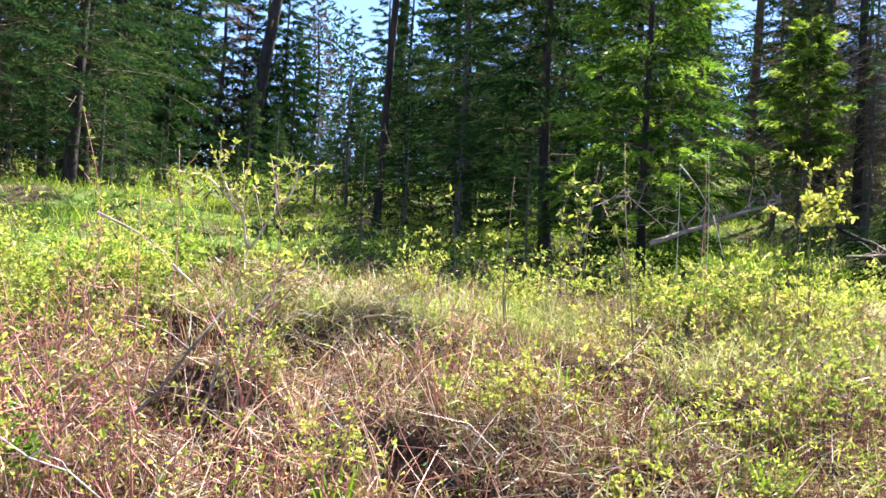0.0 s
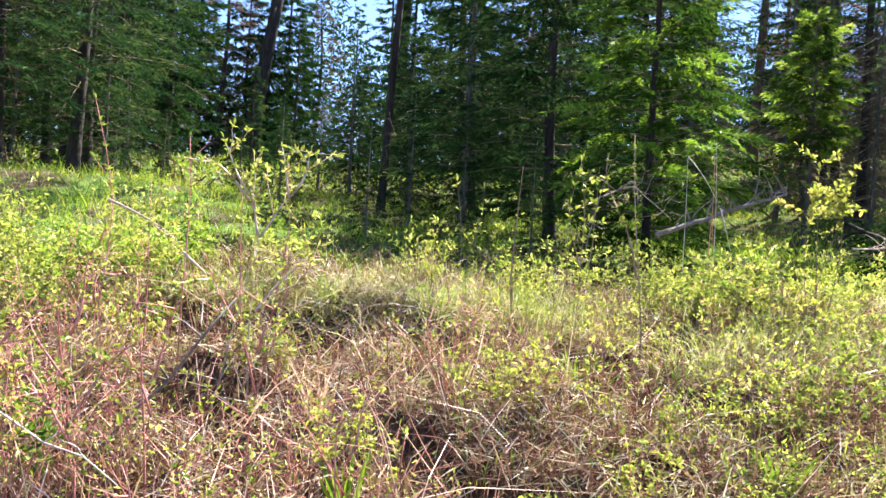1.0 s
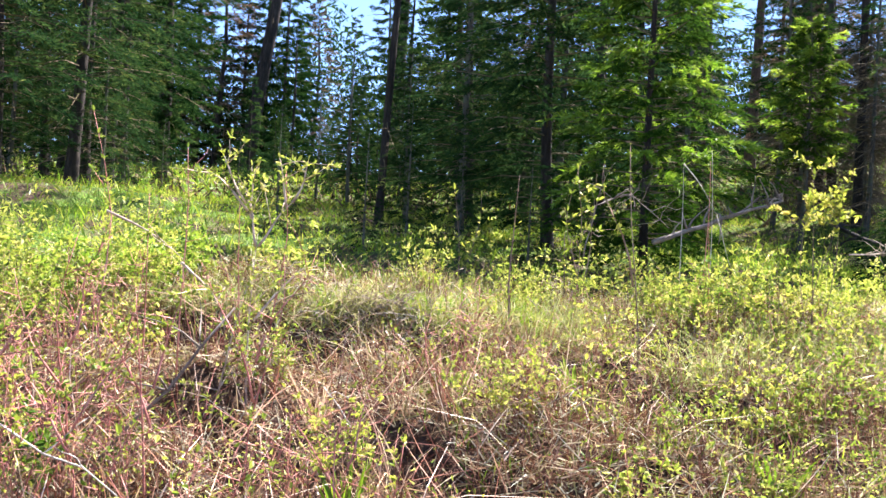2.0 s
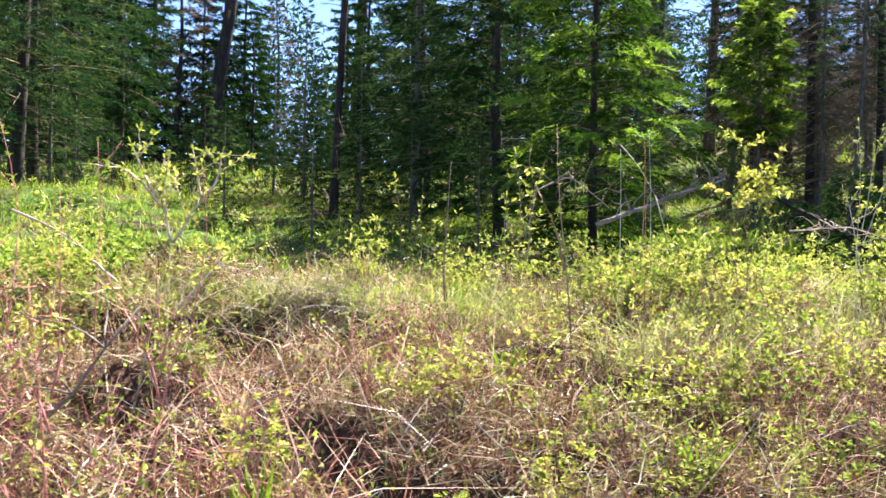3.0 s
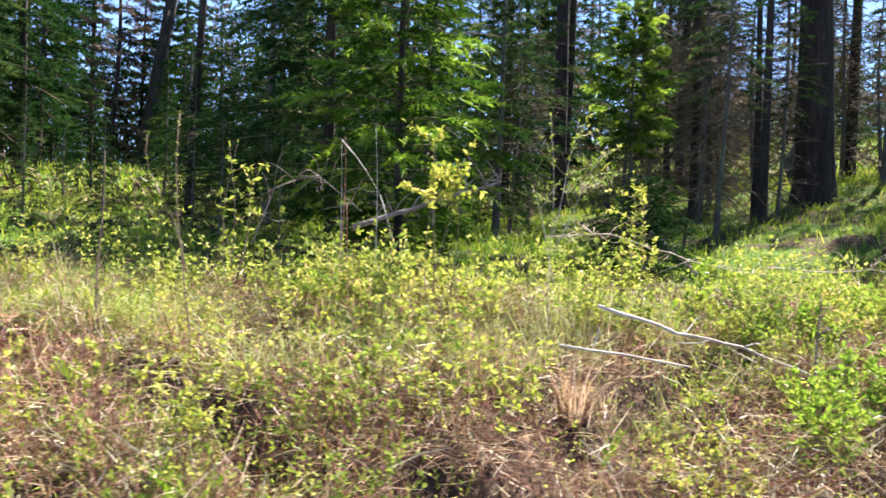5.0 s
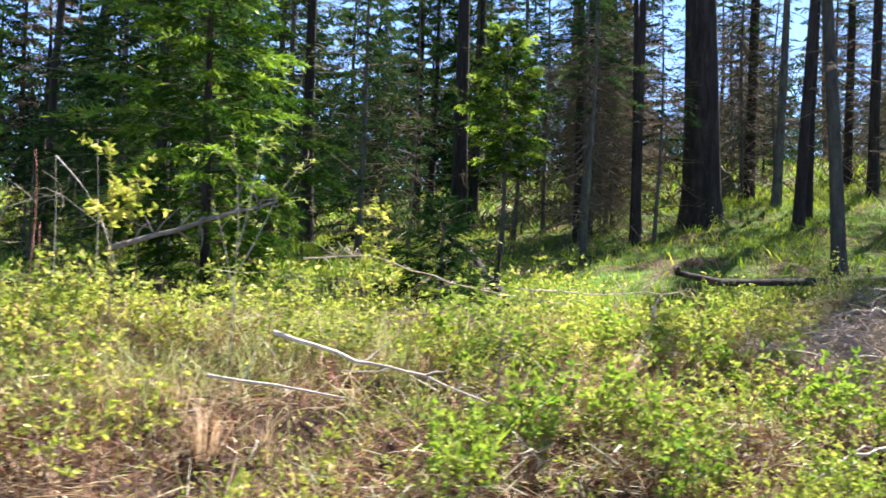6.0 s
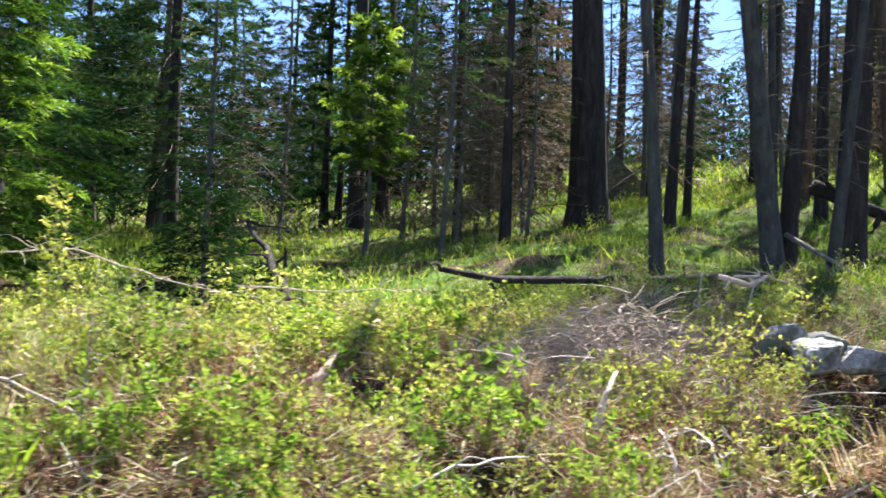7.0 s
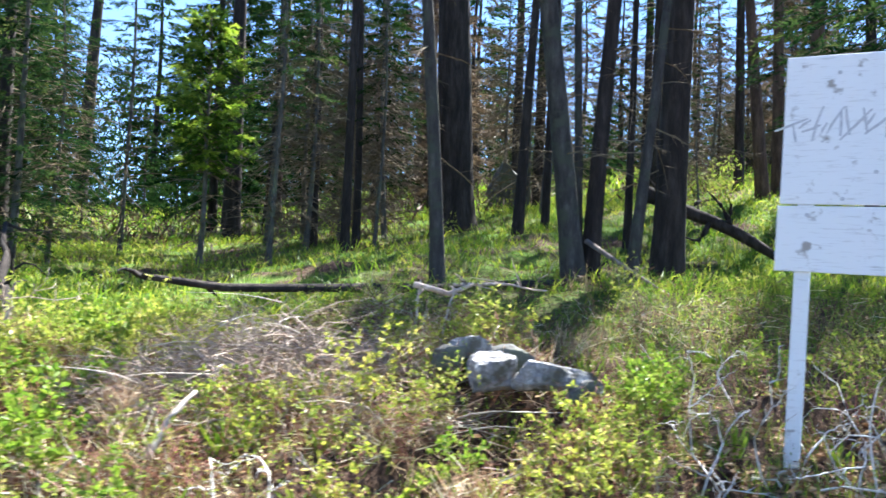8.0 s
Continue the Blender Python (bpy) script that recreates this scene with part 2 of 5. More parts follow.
def height(x, y):
    """The ground: a verge, a bank, then a forest floor that climbs away and to one side."""
    x, y = np.asarray(x, float), np.asarray(y, float)
    z = 1.0 * smooth(1.2, 5.6, y) + 0.1 * np.maximum(0, np.minimum(y, 60) - 5.5)
    z = z + 0.17 * np.maximum(0, np.minimum(x, 30) - 8) * smooth(8, 14, y)
    z = z + 0.5 * smooth(7.5, 10.5, x) * smooth(5, 7.5, y) * (1 - smooth(9.5, 14, y))
    z = z + 0.45 * np.exp(-(((x + 4.0) / 3.0) ** 2) - ((y - 12.5) / 3.0) ** 2)
    ledge = smooth(-1.7, -0.9, x + 0.25 * np.sin(y * 3)) * (1 - smooth(1.0, 1.6, x))
    rim = 5.28 + 0.10 * np.sin(2.3 * x) + 0.06 * np.sin(5.1 * x + 1)
    z = z - 0.24 * ledge * smooth(4.4, 5.1, y) * (1 - smooth(rim - 0.09, rim + 0.09, y)) + 0.15 * ledge * np.exp(-(((y - 5.6) / 0.45) ** 2))
    near = smooth(1.5, 3.0, y)
    z = z - 0.25 * hollow(x, y) + 0.24 * np.exp(-(((x - 9.85) / 0.5) ** 2) - ((y - 5.1) / 0.45) ** 2)
    z = z + near * (0.05 * wobble(x, y, 0.3, 1.4) + 0.065 * wobble(x, y, 2, 9))
    return z


def mesh_of(name, verts, faces, mats, slots=None, soft=False):
    me = bpy.data.meshes.new(name)
    me.from_pydata(verts if isinstance(verts, list) else verts.tolist(), [], faces if isinstance(faces, list) else faces.tolist())
    for m in mats if isinstance(mats, (list, tuple)) else [mats]:
        me.materials.append(m)
    if slots is not None:
        me.polygons.foreach_set("material_index", np.asarray(slots, np.int32))
    if soft:
        me.polygons.foreach_set("use_smooth", [True] * len(me.polygons))
    me.update()
    return me


def tube(pts, radii, sides=5, V=None, F=None):
    """A round, tapering tube along a line of points; adds to V and F."""
    V, F = (V, F) if V is not None else ([], [])
    pts = [Vector(p) for p in pts]
    base = len(V)
    for i, p in enumerate(pts):
        d = (pts[min(i + 1, len(pts) - 1)] - pts[max(i - 1, 0)]).normalized()
        a = d.orthogonal().normalized() if abs(d.z) < 0.9 else d.cross(Vector((0, 1, 0))).normalized()
        b = d.cross(a)
        for k in range(sides):
            t = 2 * math.pi * k / sides
            V.append(tuple(p + (a * math.cos(t) + b * math.sin(t)) * radii[i]))
    for i in range(len(pts) - 1):
        for k in range(sides):
            q = base + i * sides
            F.append((q + k, q + (k + 1) % sides, q + sides + (k + 1) % sides, q + sides + k))
    F.append(tuple(range(base + sides - 1, base - 1, -1)))
    F.append(tuple(range(len(V) - sides, len(V))))
    return V, F


def unit(a):
    return a / np.maximum(np.linalg.norm(a, axis=-1, keepdims=True), 1e-9)


def leaf_set(P, D, L, W, rs, fold=0.25):
    """Small pointed oval leaves, six points each, folded along the middle."""
    P, D = np.asarray(P, float), unit(np.asarray(D, float))
    n = len(P)
    L, W = np.broadcast_to(L, n)[:, None], np.broadcast_to(W, n)[:, None]
    S = unit(np.cross(D, unit(rs.normal(size=(n, 3)) + (0, 0, 1.2))))
    N = np.cross(S, D)
    lift = fold * W
    V = np.stack([P, P + D * L * 0.35 + S * W * 0.5 + N * lift, P + D * L * 0.72 + S * W * 0.4 + N * lift, P + D * L - N * lift * 0.6,
                  P + D * L * 0.72 - S * W * 0.4 + N * lift, P + D * L * 0.35 - S * W * 0.5 + N * lift], 1).reshape(-1, 3)
    o = (np.arange(n) * 6)[:, None]
    F = np.concatenate([o + [0, 1, 2, 3], o + [0, 3, 4, 5]], 0)
    return V, F


def blade_set(P, D, L, W, bend, rs):
    """Grass blades: a narrow strip with one knee."""
    P, D = np.asarray(P, float), unit(np.asarray(D, float))
    n = len(P)
    L, W, bend = (np.broadcast_to(a, n)[:, None] for a in (L, W, bend))
    out = unit(rs.normal(size=(n, 3)) * (1, 1, 0.15))
    S = unit(np.cross(D, out)) * W * 0.5
    M = P + D * L * 0.5 + out * bend * L * 0.12
    T = P + D * L * 0.95 + out * bend * L * 0.5 - np.array([0, 0, 1]) * bend * L * 0.2
    V = np.stack([P - S, P + S, M - S * 0.8, M + S * 0.8, T], 1).reshape(-1, 3)
    o = np.arange(n) * 5
    F = [(a, a + 1, a + 3, a + 2) for a in o.tolist()] + [(a + 2, a + 3, a + 4) for a in o.tolist()]
    return V, F


def needle_set(P, D, L, W, rs):
    """Needles: single thin triangles."""
    P, D = np.asarray(P, float), unit(np.asarray(D, float))
    n = len(P)
    S = unit(np.cross(D, rs.normal(size=(n, 3))))
    L, W = np.broadcast_to(L, n)[:, None], np.broadcast_to(W, n)[:, None]
    V = np.stack([P - S * W * 0.5, P + S * W * 0.5, P + D * L], 1).reshape(-1, 3)
    return V, np.arange(n * 3).reshape(-1, 3)


def part(name, me, parent, label=""):
    ob = new(name, me)
    ob.parent = parent
    return tagged(ob, label) if label else ob


def thing(name, label, category, group="", at=(0, 0, 0), turn=0.0, size=1.0, kind=""):
    ob = new(name)
    ob.empty_display_size = 0.1
    ob.matrix_basis = pose(*at, 0, 0, turn) @ Matrix.Scale(size, 4)
    return tagged(ob, label, category, group, kind)


def spot(x, y, sink=0.03):
    return (x, y, float(height(x, y)) - sink)


# ---- ground ----
def lay_ground():
    xs = np.concatenate([-np.geomspace(250, 7.2, 26), np.arange(-7, 19, 0.13), np.geomspace(19.3, 260, 26)])
    ys = np.concatenate([-np.geomspace(250, 1.2, 16), np.arange(-1, 14, 0.13), np.geomspace(14.2, 420, 40)])
    X, Y = np.meshgrid(xs, ys)
    Z = height(X, Y)
    nx, ny = len(xs), len(ys)
    i = (np.arange(ny - 1)[:, None] * nx + np.arange(nx - 1)[None]).ravel()
    ob = new("ground", mesh_of("ground", np.stack([X, Y, Z], -1).reshape(-1, 3), np.stack([i, i + 1, i + nx + 1, i + nx], 1), SOIL, soft=True))
    tagged(ob, "brown litter-strewn forest soil with mossy green patches", "ground", kind="structure")


lay_ground()


# ---- conifers ----
def bare_limbs(rs, z0, z1, count, reach, radius_at, V, F, twigs=7, droop=0.25):
    """Dead lower branches with fine side twigs."""
    for _ in range(count):
        h = rs.uniform(z0, z1)
        a = rs.uniform(0, 6.283)
        L = reach * rs.uniform(0.35, 1.0)
        d = np.array([math.cos(a), math.sin(a), 0])
        side = np.array([-d[1], d[0], 0])
        bow = rs.uniform(-0.3, 0.3)
        lift = rs.uniform(-0.7, 0.45)
        line = [np.array([0, 0, h]) + d * (radius_at(h) * 0.8 + L * u) + side * bow * L * u * u + np.array([0, 0, -droop * L * u * u + lift * L * u]) for u in (0, 0.35, 0.7, 1)]
        r = 0.006 + 0.006 * L
        tube(line, [r, r * 0.75, r * 0.5, r * 0.2], 3, V, F)
        for _ in range(twigs):
            u = rs.uniform(0.2, 0.95)
            p = np.array([0, 0, h]) + d * (radius_at(h) * 0.8 + L * u) + side * bow * L * u * u + np.array([0, 0, -droop * L * u * u + lift * L * u])
            q = p + (d * rs.uniform(0.2, 0.7) + side * rs.choice([-1, 1]) * rs.uniform(0.4, 1) + np.array([0, 0, rs.uniform(-0.5, 0.3)])) * L * 0.32
            i = len(V)
            w = 0.004
            V.extend([tuple(p + side * w + d * w), tuple(p - side * w - d * w), tuple(p + np.array([0, 0, w * 1.6])), tuple(q)])
            F.extend([(i, i + 1, i + 3), (i + 1, i + 2, i + 3), (i + 2, i, i + 3)])


def make_conifer(label, seed, tall, thick, crown_from, crown_wide, boughs, twigs, needles, needle_len, needle_wide, bark, leaf, dead=0, dead_from=0.6,
                 dead_reach=1.2, lean=(0, 0), shape=1.0, flare=1.35, rise=0.25, group="", taper=0.8, sway=0.02, young=None, lit_below=3.0, lit_gap=0.1, dead_twigs=7):
    """A fir or pine: trunk, boughs that droop, needles in flat feathered sprays, sunlit colour painted at the bough
    ends, dead branches below.
    """
    rs = np.random.RandomState(seed)
    root = thing("conifer_tree", label, "tree", group)
    wig = rs.uniform(-1, 1, 4) * sway * tall

    def axis(h):
        u = h / tall
        return np.array([lean[0] * h + wig[0] * math.sin(3.1 * u) + wig[2] * 0.3 * math.sin(9 * u), lean[1] * h + wig[1] * math.sin(3.1 * u), h])

    def radius_at(h):
        u = h / tall
        return 0.5 * thick * max(1 - u, 0) ** taper * (1 + (flare - 1) * math.exp(-h / 0.45)) + 0.006

    hs = [-0.3, 0, 0.12, 0.3, 0.6] + list(np.linspace(1.0, tall, 12))
    V, F = tube([axis(h) for h in hs], [radius_at(max(h, 0)) for h in hs], 14 if thick > 0.2 else 8)
    part("trunk", mesh_of("trunk", V, F, bark, soft=True), root)
    LV, LF, NP, ND, YP, YD = [], [], [], [], [], []
    for i in range(boughs):
        u = (i + rs.uniform()) / boughs
        h = crown_from + (tall - crown_from) * u
        prof = (1 - u) ** shape * (0.55 + 0.45 * min(1, u * 6))
        L = max(0.12, crown_wide * prof * rs.uniform(0.55, 1.1))
        a = i * 2.39996 + rs.uniform(-0.5, 0.5)
        d = np.array([math.cos(a), math.sin(a), 0.0])
        side = np.array([-d[1], d[0], 0])
        up = rise * (0.4 + u)
        droop = rs.uniform(0.15, 0.4) * (1 - 0.6 * u)

        def on(k):
            return axis(h) + d * L * k + np.array([0, 0, up * L * k - droop * L * k * k])

        r = 0.005 + 0.007 * L
        tube([on(k) for k in (0, 0.4, 0.75, 1)], [r, r * 0.7, r * 0.45, r * 0.2], 3, LV, LF)
        n_t = max(3, int(twigs * (0.4 + prof)))
        for j in range(n_t):
            k = 0.22 + 0.78 * (j + rs.uniform()) / n_t
            p = on(k)
            out = d * rs.uniform(0.35, 0.9) + side * (1 if j % 2 else -1) * rs.uniform(0.3, 1) * (1.15 - k) + np.array([0, 0, rs.uniform(-0.28, 0.16)])
            tl = L * rs.uniform(0.22, 0.42) * (1.15 - 0.5 * k) + 0.05
            out = out / np.linalg.norm(out)
            s = rs.uniform(0, 1, needles) ** 0.8
            wing = np.cross(out, (0, 0, 1.0))
            wing = wing / max(np.linalg.norm(wing), 1e-6)
            slant = rs.normal() * 0.6
            wing = wing * math.cos(slant) + np.cross(out, wing) * math.sin(slant)
            way = rs.choice([-1.0, 1.0], needles) * rs.uniform(0.25, 1.0, needles)
            feather = out * 0.75 + wing * way[:, None] * 0.8 + rs.normal(size=(needles, 3)) * (0.16, 0.16, 0.26) + (0, 0, -0.08)
            at = p + out * tl * s[:, None] + np.array([0, 0, -0.22]) * tl * (s ** 2)[:, None]
            # Some bough ends take the brighter needles, coloured as if the sun lit them.
            fresh = young is not None and 1.1 < h < lit_below and k > 0.45 and math.sin(i * 1.7 + h * 2.3) > lit_gap
            (YP if fresh else NP).append(at)
            (YD if fresh else ND).append(feather)
    if LV and needle_wide < 0.03:
        tagged(part("crown_wood", mesh_of("crown_wood", LV, LF, TWIG_BROWN), root), kind="stuff")
    P, D = np.concatenate(NP), np.concatenate(ND)
    n = len(P)
    V, F = needle_set(P, D, needle_len * rs.uniform(0.6, 1.2, n), needle_wide * rs.uniform(0.7, 1.2, n), rs)
    tagged(part("foliage", mesh_of("foliage", V, F, leaf), root), kind="stuff")
    if YP:
        P, D = np.concatenate(YP), np.concatenate(YD)
        n = len(P)
        V, F = needle_set(P, D, needle_len * rs.uniform(0.7, 1.3, n), needle_wide * rs.uniform(0.9, 1.4, n), rs)
        tagged(part("young_growth", mesh_of("young_growth", V, F, young), root, "bright yellow-green sprays with sunlight in their colour"), kind="stuff")
    if dead:
        V, F = [], []
        bare_limbs(rs, dead_from, crown_from + 0.3 * (tall - crown_from), dead, dead_reach, radius_at, V, F, dead_twigs)
        V = [tuple(np.array(v) + axis(max(v[2], 0)) * (1, 1, 0)) for v in V]
        tagged(part("dead_brushwood", mesh_of("dead_brushwood", V, F, TWIG_BROWN), root, "bare grey-brown dead lower branches"), kind="stuff")
    return root


def put(ob, x, y, turn=0.0, size=1.0, sink=0.05, first=False):
    m = pose(x, y, float(height(x, y)) - sink, 0, 0, turn) @ Matrix.Scale(size, 4)
    if first:
        ob.matrix_basis = m
        return ob
    made = copy_thing(ob, pose(0, 0, 0))
    made.matrix_basis = m
    return made


# ---- the trees that stand apart ----
FIR_LABEL = "dark green fir with drooping boughs at the wood's edge"
young_fir = make_conifer("bushy green fir with yellow-green sprays coloured as sunlit", 11, 5.4, 0.10, 0.25, 1.55, 150, 13, 34, 0.075, 0.015, BARK, NEEDLE_MID, shape=0.75, rise=0.28, young=NEEDLE_LIT, lit_below=3.2, lit_gap=0.0)
put(young_fir, 3.5, 9.15, first=True, sink=0.1)
dark_fir = make_conifer("broad dark green fir behind a younger one", 12, 9.0, 0.16, 0.4, 2.1, 170, 16, 30, 0.09, 0.019, BARK, NEEDLE, shape=0.7, rise=0.3)
put(dark_fir, 2.9, 11.2, first=True, sink=0.1)
light_fir = make_conifer("slim light green fir with a bare lower trunk", 13, 4.15, 0.08, 1.5, 0.85, 100, 12, 24, 0.085, 0.015, BARK_GREY, NEEDLE_MID, dead=40, dead_from=0.4, dead_reach=0.8, shape=0.45, rise=0.75, young=NEEDLE_LIT, lit_below=4.2, lit_gap=0.25)
put(light_fir, 8.18, 13.8, first=True)
low_fir = make_conifer("low bushy dark green fir on the forest floor", 14, 1.1, 0.04, 0.05, 0.6, 60, 12, 18, 0.05, 0.010, BARK_GREY, NEEDLE, shape=0.5, rise=0.5)
put(low_fir, 5.66, 7.6, first=True)

big = make_conifer("massive old fir trunk with dark furrowed bark", 21, 18.5, 0.76, 11.0, 2.2, 26, 13, 13, 0.20, 0.045, BARK, NEEDLE, dead=8, dead_from=4.2, dead_reach=1.0, flare=1.35)
put(big, 13.02, 15.4, first=True)

# middle-sized firs, shapes to be copied
mid = [
    make_conifer(FIR_LABEL, 31, 9.5, 0.20, 0.9, 2.0, 110, 13, 15, 0.12, 0.022, BARK, NEEDLE, dead=14, shape=0.8, group="firs of the wood"),
    make_conifer(FIR_LABEL, 32, 11.5, 0.24, 1.5, 2.2, 115, 13, 15, 0.125, 0.023, BARK, NEEDLE, dead=20, shape=0.7, group="firs of the wood"),
    make_conifer(FIR_LABEL, 33, 7.0, 0.14, 0.4, 1.6, 95, 12, 15, 0.11, 0.021, BARK_GREY, NEEDLE, dead=8, shape=0.85, group="firs of the wood"),
]
# plainer shapes for the depth of the wood
far = [
    make_conifer("dark fir deep in the wood", 34, 9.0, 0.20, 0.4, 2.2, 84, 12, 20, 0.19, 0.036, BARK, NEEDLE, shape=0.7, group="deep wood"),
    make_conifer("dark fir deep in the wood", 35, 12.0, 0.26, 1.0, 2.3, 92, 12, 20, 0.20, 0.037, BARK, NEEDLE, dead=16, shape=0.65, group="deep wood"),
    make_conifer("dark fir deep in the wood", 36, 6.5, 0.14, 0.2, 1.9, 66, 11, 20, 0.17, 0.034, BARK, NEEDLE, shape=0.8, group="deep wood"),
    make_conifer("half-dead brown fir deep in the wood", 37, 10.0, 0.22, 0.3, 2.2, 80, 12, 16, 0.19, 0.032, BARK, NEEDLE_BROWN, dead=30, dead_from=0.5, dead_reach=1.8, shape=0.65, group="dying firs"),
]
far_tall = [
    make_conifer("tall pine with a bare lower trunk and thin crown", 41, 16.0, 0.32, 4.5, 2.3, 70, 11, 18, 0.20, 0.036, BARK, NEEDLE, dead=34, dead_from=1.4, dead_reach=1.6, group="pines of the wood"),
    make_conifer("tall reddish pine with a thin ragged crown", 42, 15.0, 0.28, 4.0, 2.0, 64, 11, 18, 0.20, 0.036, BARK_RED, NEEDLE, dead=30, dead_from=1.2, dead_reach=1.4, lean=(0.02, 0), group="pines of the wood"),
    make_conifer("slim dark pine that leans a little", 43, 13.0, 0.20, 3.5, 1.7, 58, 11, 18, 0.19, 0.034, BARK, NEEDLE, dead=34, dead_from=1.0, dead_reach=1.2, lean=(-0.03, 0.01), group="pines of the wood"),
]
sapling = [
    make_conifer("thin fir sapling with bare twiggy lower branches", 51, 6.5, 0.075, 2.2, 0.95, 50, 9, 14, 0.08, 0.015, BARK_GREY, NEEDLE, dead=60, dead_from=0.5, dead_reach=0.9, shape=0.7, group="saplings"),
    make_conifer("half-dead thin fir sapling with bare brown twigs", 52, 6.0, 0.085, 3.4, 0.8, 30, 8, 12, 0.09, 0.016, BARK_GREY, NEEDLE, dead=150, dead_from=0.4, dead_reach=1.3, shape=0.7, group="saplings", dead_twigs=10),
]
used = set()


def stand(kind, x, y, turn=0.0, size=1.0):
    first = kind.name not in used
    used.add(kind.name)
    return put(kind, x, y, turn, size, first=first)


def trunk_tree(x, y, thick, tall, lean=0.0, bark=BARK, seed=1, crown=6.0, dead=16, label="slender dark pine trunk with dead side twigs", wide=1.4, taper=0.8, boughs=34):
    t = make_conifer(label, seed, tall, thick, min(crown, tall * 0.85), wide, boughs, 9, 10, 0.16, 0.028, bark, NEEDLE, dead=dead, dead_from=1.2, dead_reach=0.9, lean=(lean, 0.0), flare=1.3, taper=taper, sway=0.006,
                     group="trunks in the clearing")
    put(t, x, y, first=True)


trunk_tree(10.38, 8.10, 0.14, 6.4, -0.085, BARK_DUSK, 61, 5.6, wide=0.3, taper=0.35, boughs=5, label="slender grey pine trunk with dead side twigs")
trunk_tree(12.09, 8.40, 0.235, 7.2, -0.117, BARK_DUSK, 62, 5.9, wide=0.9, taper=0.35, boughs=12, label="grey trunk of a forked pine")
trunk_tree(12.33, 8.50, 0.20, 7.2, 0.066, BARK, 63, 5.9, wide=0.8, taper=0.35, boughs=12, label="dark trunk of a forked pine")
trunk_tree(13.72, 9.05, 0.38, 8.0, 0.040, BARK, 64, 6.5, wide=1.0, boughs=16, taper=0.25, label="stout dark pine trunk among the saplings")
trunk_tree(12.59, 8.05, 0.13, 5.6, 0.12, BARK_DUSK, 65, 4.8, wide=0.4, taper=0.5, label="thin grey trunk leaning aside")
trunk_tree(13.14, 12.5, 0.18, 12.0, 0.059, BARK, 66, 8.0, wide=0.7)
trunk_tree(14.10, 13.5, 0.14, 10.0, 0.03, BARK, 86, 7.5, wide=0.6)
trunk_tree(12.24, 8.62, 0.10, 6.4, -0.02, BARK_DUSK, 87, 5.6, wide=0.4, taper=0.4, boughs=6, label="thin grey stem beside a forked pine")
trunk_tree(14.00, 10.5, 0.11, 10.0, 0.02, BARK, 67, 7.0, wide=0.7)
trunk_tree(17.09, 14.0, 0.24, 13.0, -0.03, BARK_RED, 68, wide=2.1)
trunk_tree(20.6, 15.2, 0.28, 13.5, -0.02, BARK_RED, 70, wide=2.0)
trunk_tree(20.74, 14.2, 0.36, 13.5, 0.0, BARK_RED, 71)
trunk_tree(19.22, 14.0, 0.26, 12.0, -0.085, BARK_RED, 72, wide=1.9)
# Added pines: their crowns, above the view, shade the clearing floor.
for x, y, tall, thick, seed in ((16.2, 18.5, 15.5, 0.26, 88), (18.4, 16.8, 15.0, 0.24, 89), (15.6, 11.8, 13.0, 0.20, 91), (12.6, 20.5, 16.0, 0.24, 92), (19.5, 19.0, 15.5, 0.22, 94), (17.0, 21.8, 16.0, 0.26, 95), (21.4, 17.6, 15.0, 0.24, 96)):
    trunk_tree(x, y, thick, tall, 0.01, BARK, seed, 9.0 if y > 12 else 7.6, wide=2.9, taper=0.5, boughs=64, label="tall dark pine with a high crown added for shade")
# Another added pine; its unseen crown darkens the floor on the left.
trunk_tree(0.7, 14.6, 0.13, 13.0, 0.03, BARK, 93, 7.0, wide=2.8, taper=0.5, boughs=60, label="slim dark pine with a high crown added for shade")
trunk_tree(10.40, 13.1, 0.14, 16.0, 0.0, BARK, 73, 9.5)
trunk_tree(10.21, 15.2, 0.17, 15.0, 0.0, BARK, 74, 9.0)
trunk_tree(10.75, 13.9, 0.13, 10.0, -0.02, BARK, 75, 7.0, wide=0.7)
trunk_tree(15.34, 16.2, 0.20, 12.0, 0.03, BARK_GREY, 77)
trunk_tree(9.05, 20.0, 0.42, 15.0, 0.01, BARK, 78, 8.0)
trunk_tree(8.79, 24.0, 0.24, 14.0, 0.0, BARK, 79)
trunk_tree(-5.57, 50.0, 0.95, 24.0, 0.13, BARK, 80, 13.0, 8, "large dark leaning pine trunk further back")
trunk_tree(2.83, 48.0, 0.85, 22.0, 0.05, BARK, 81, 9.0, 20, "large dark pine trunk further back")
trunk_tree(17.67, 34.0, 0.50, 18.0, 0.03, BARK_RED, 82, 9.0)
trunk_tree(15.57, 26.0, 0.55, 16.0, 0.02, BARK_RED, 83, 8.0)
trunk_tree(10.55, 24.0, 0.30, 15.0, 0.02, BARK_RED, 84, 8.0)

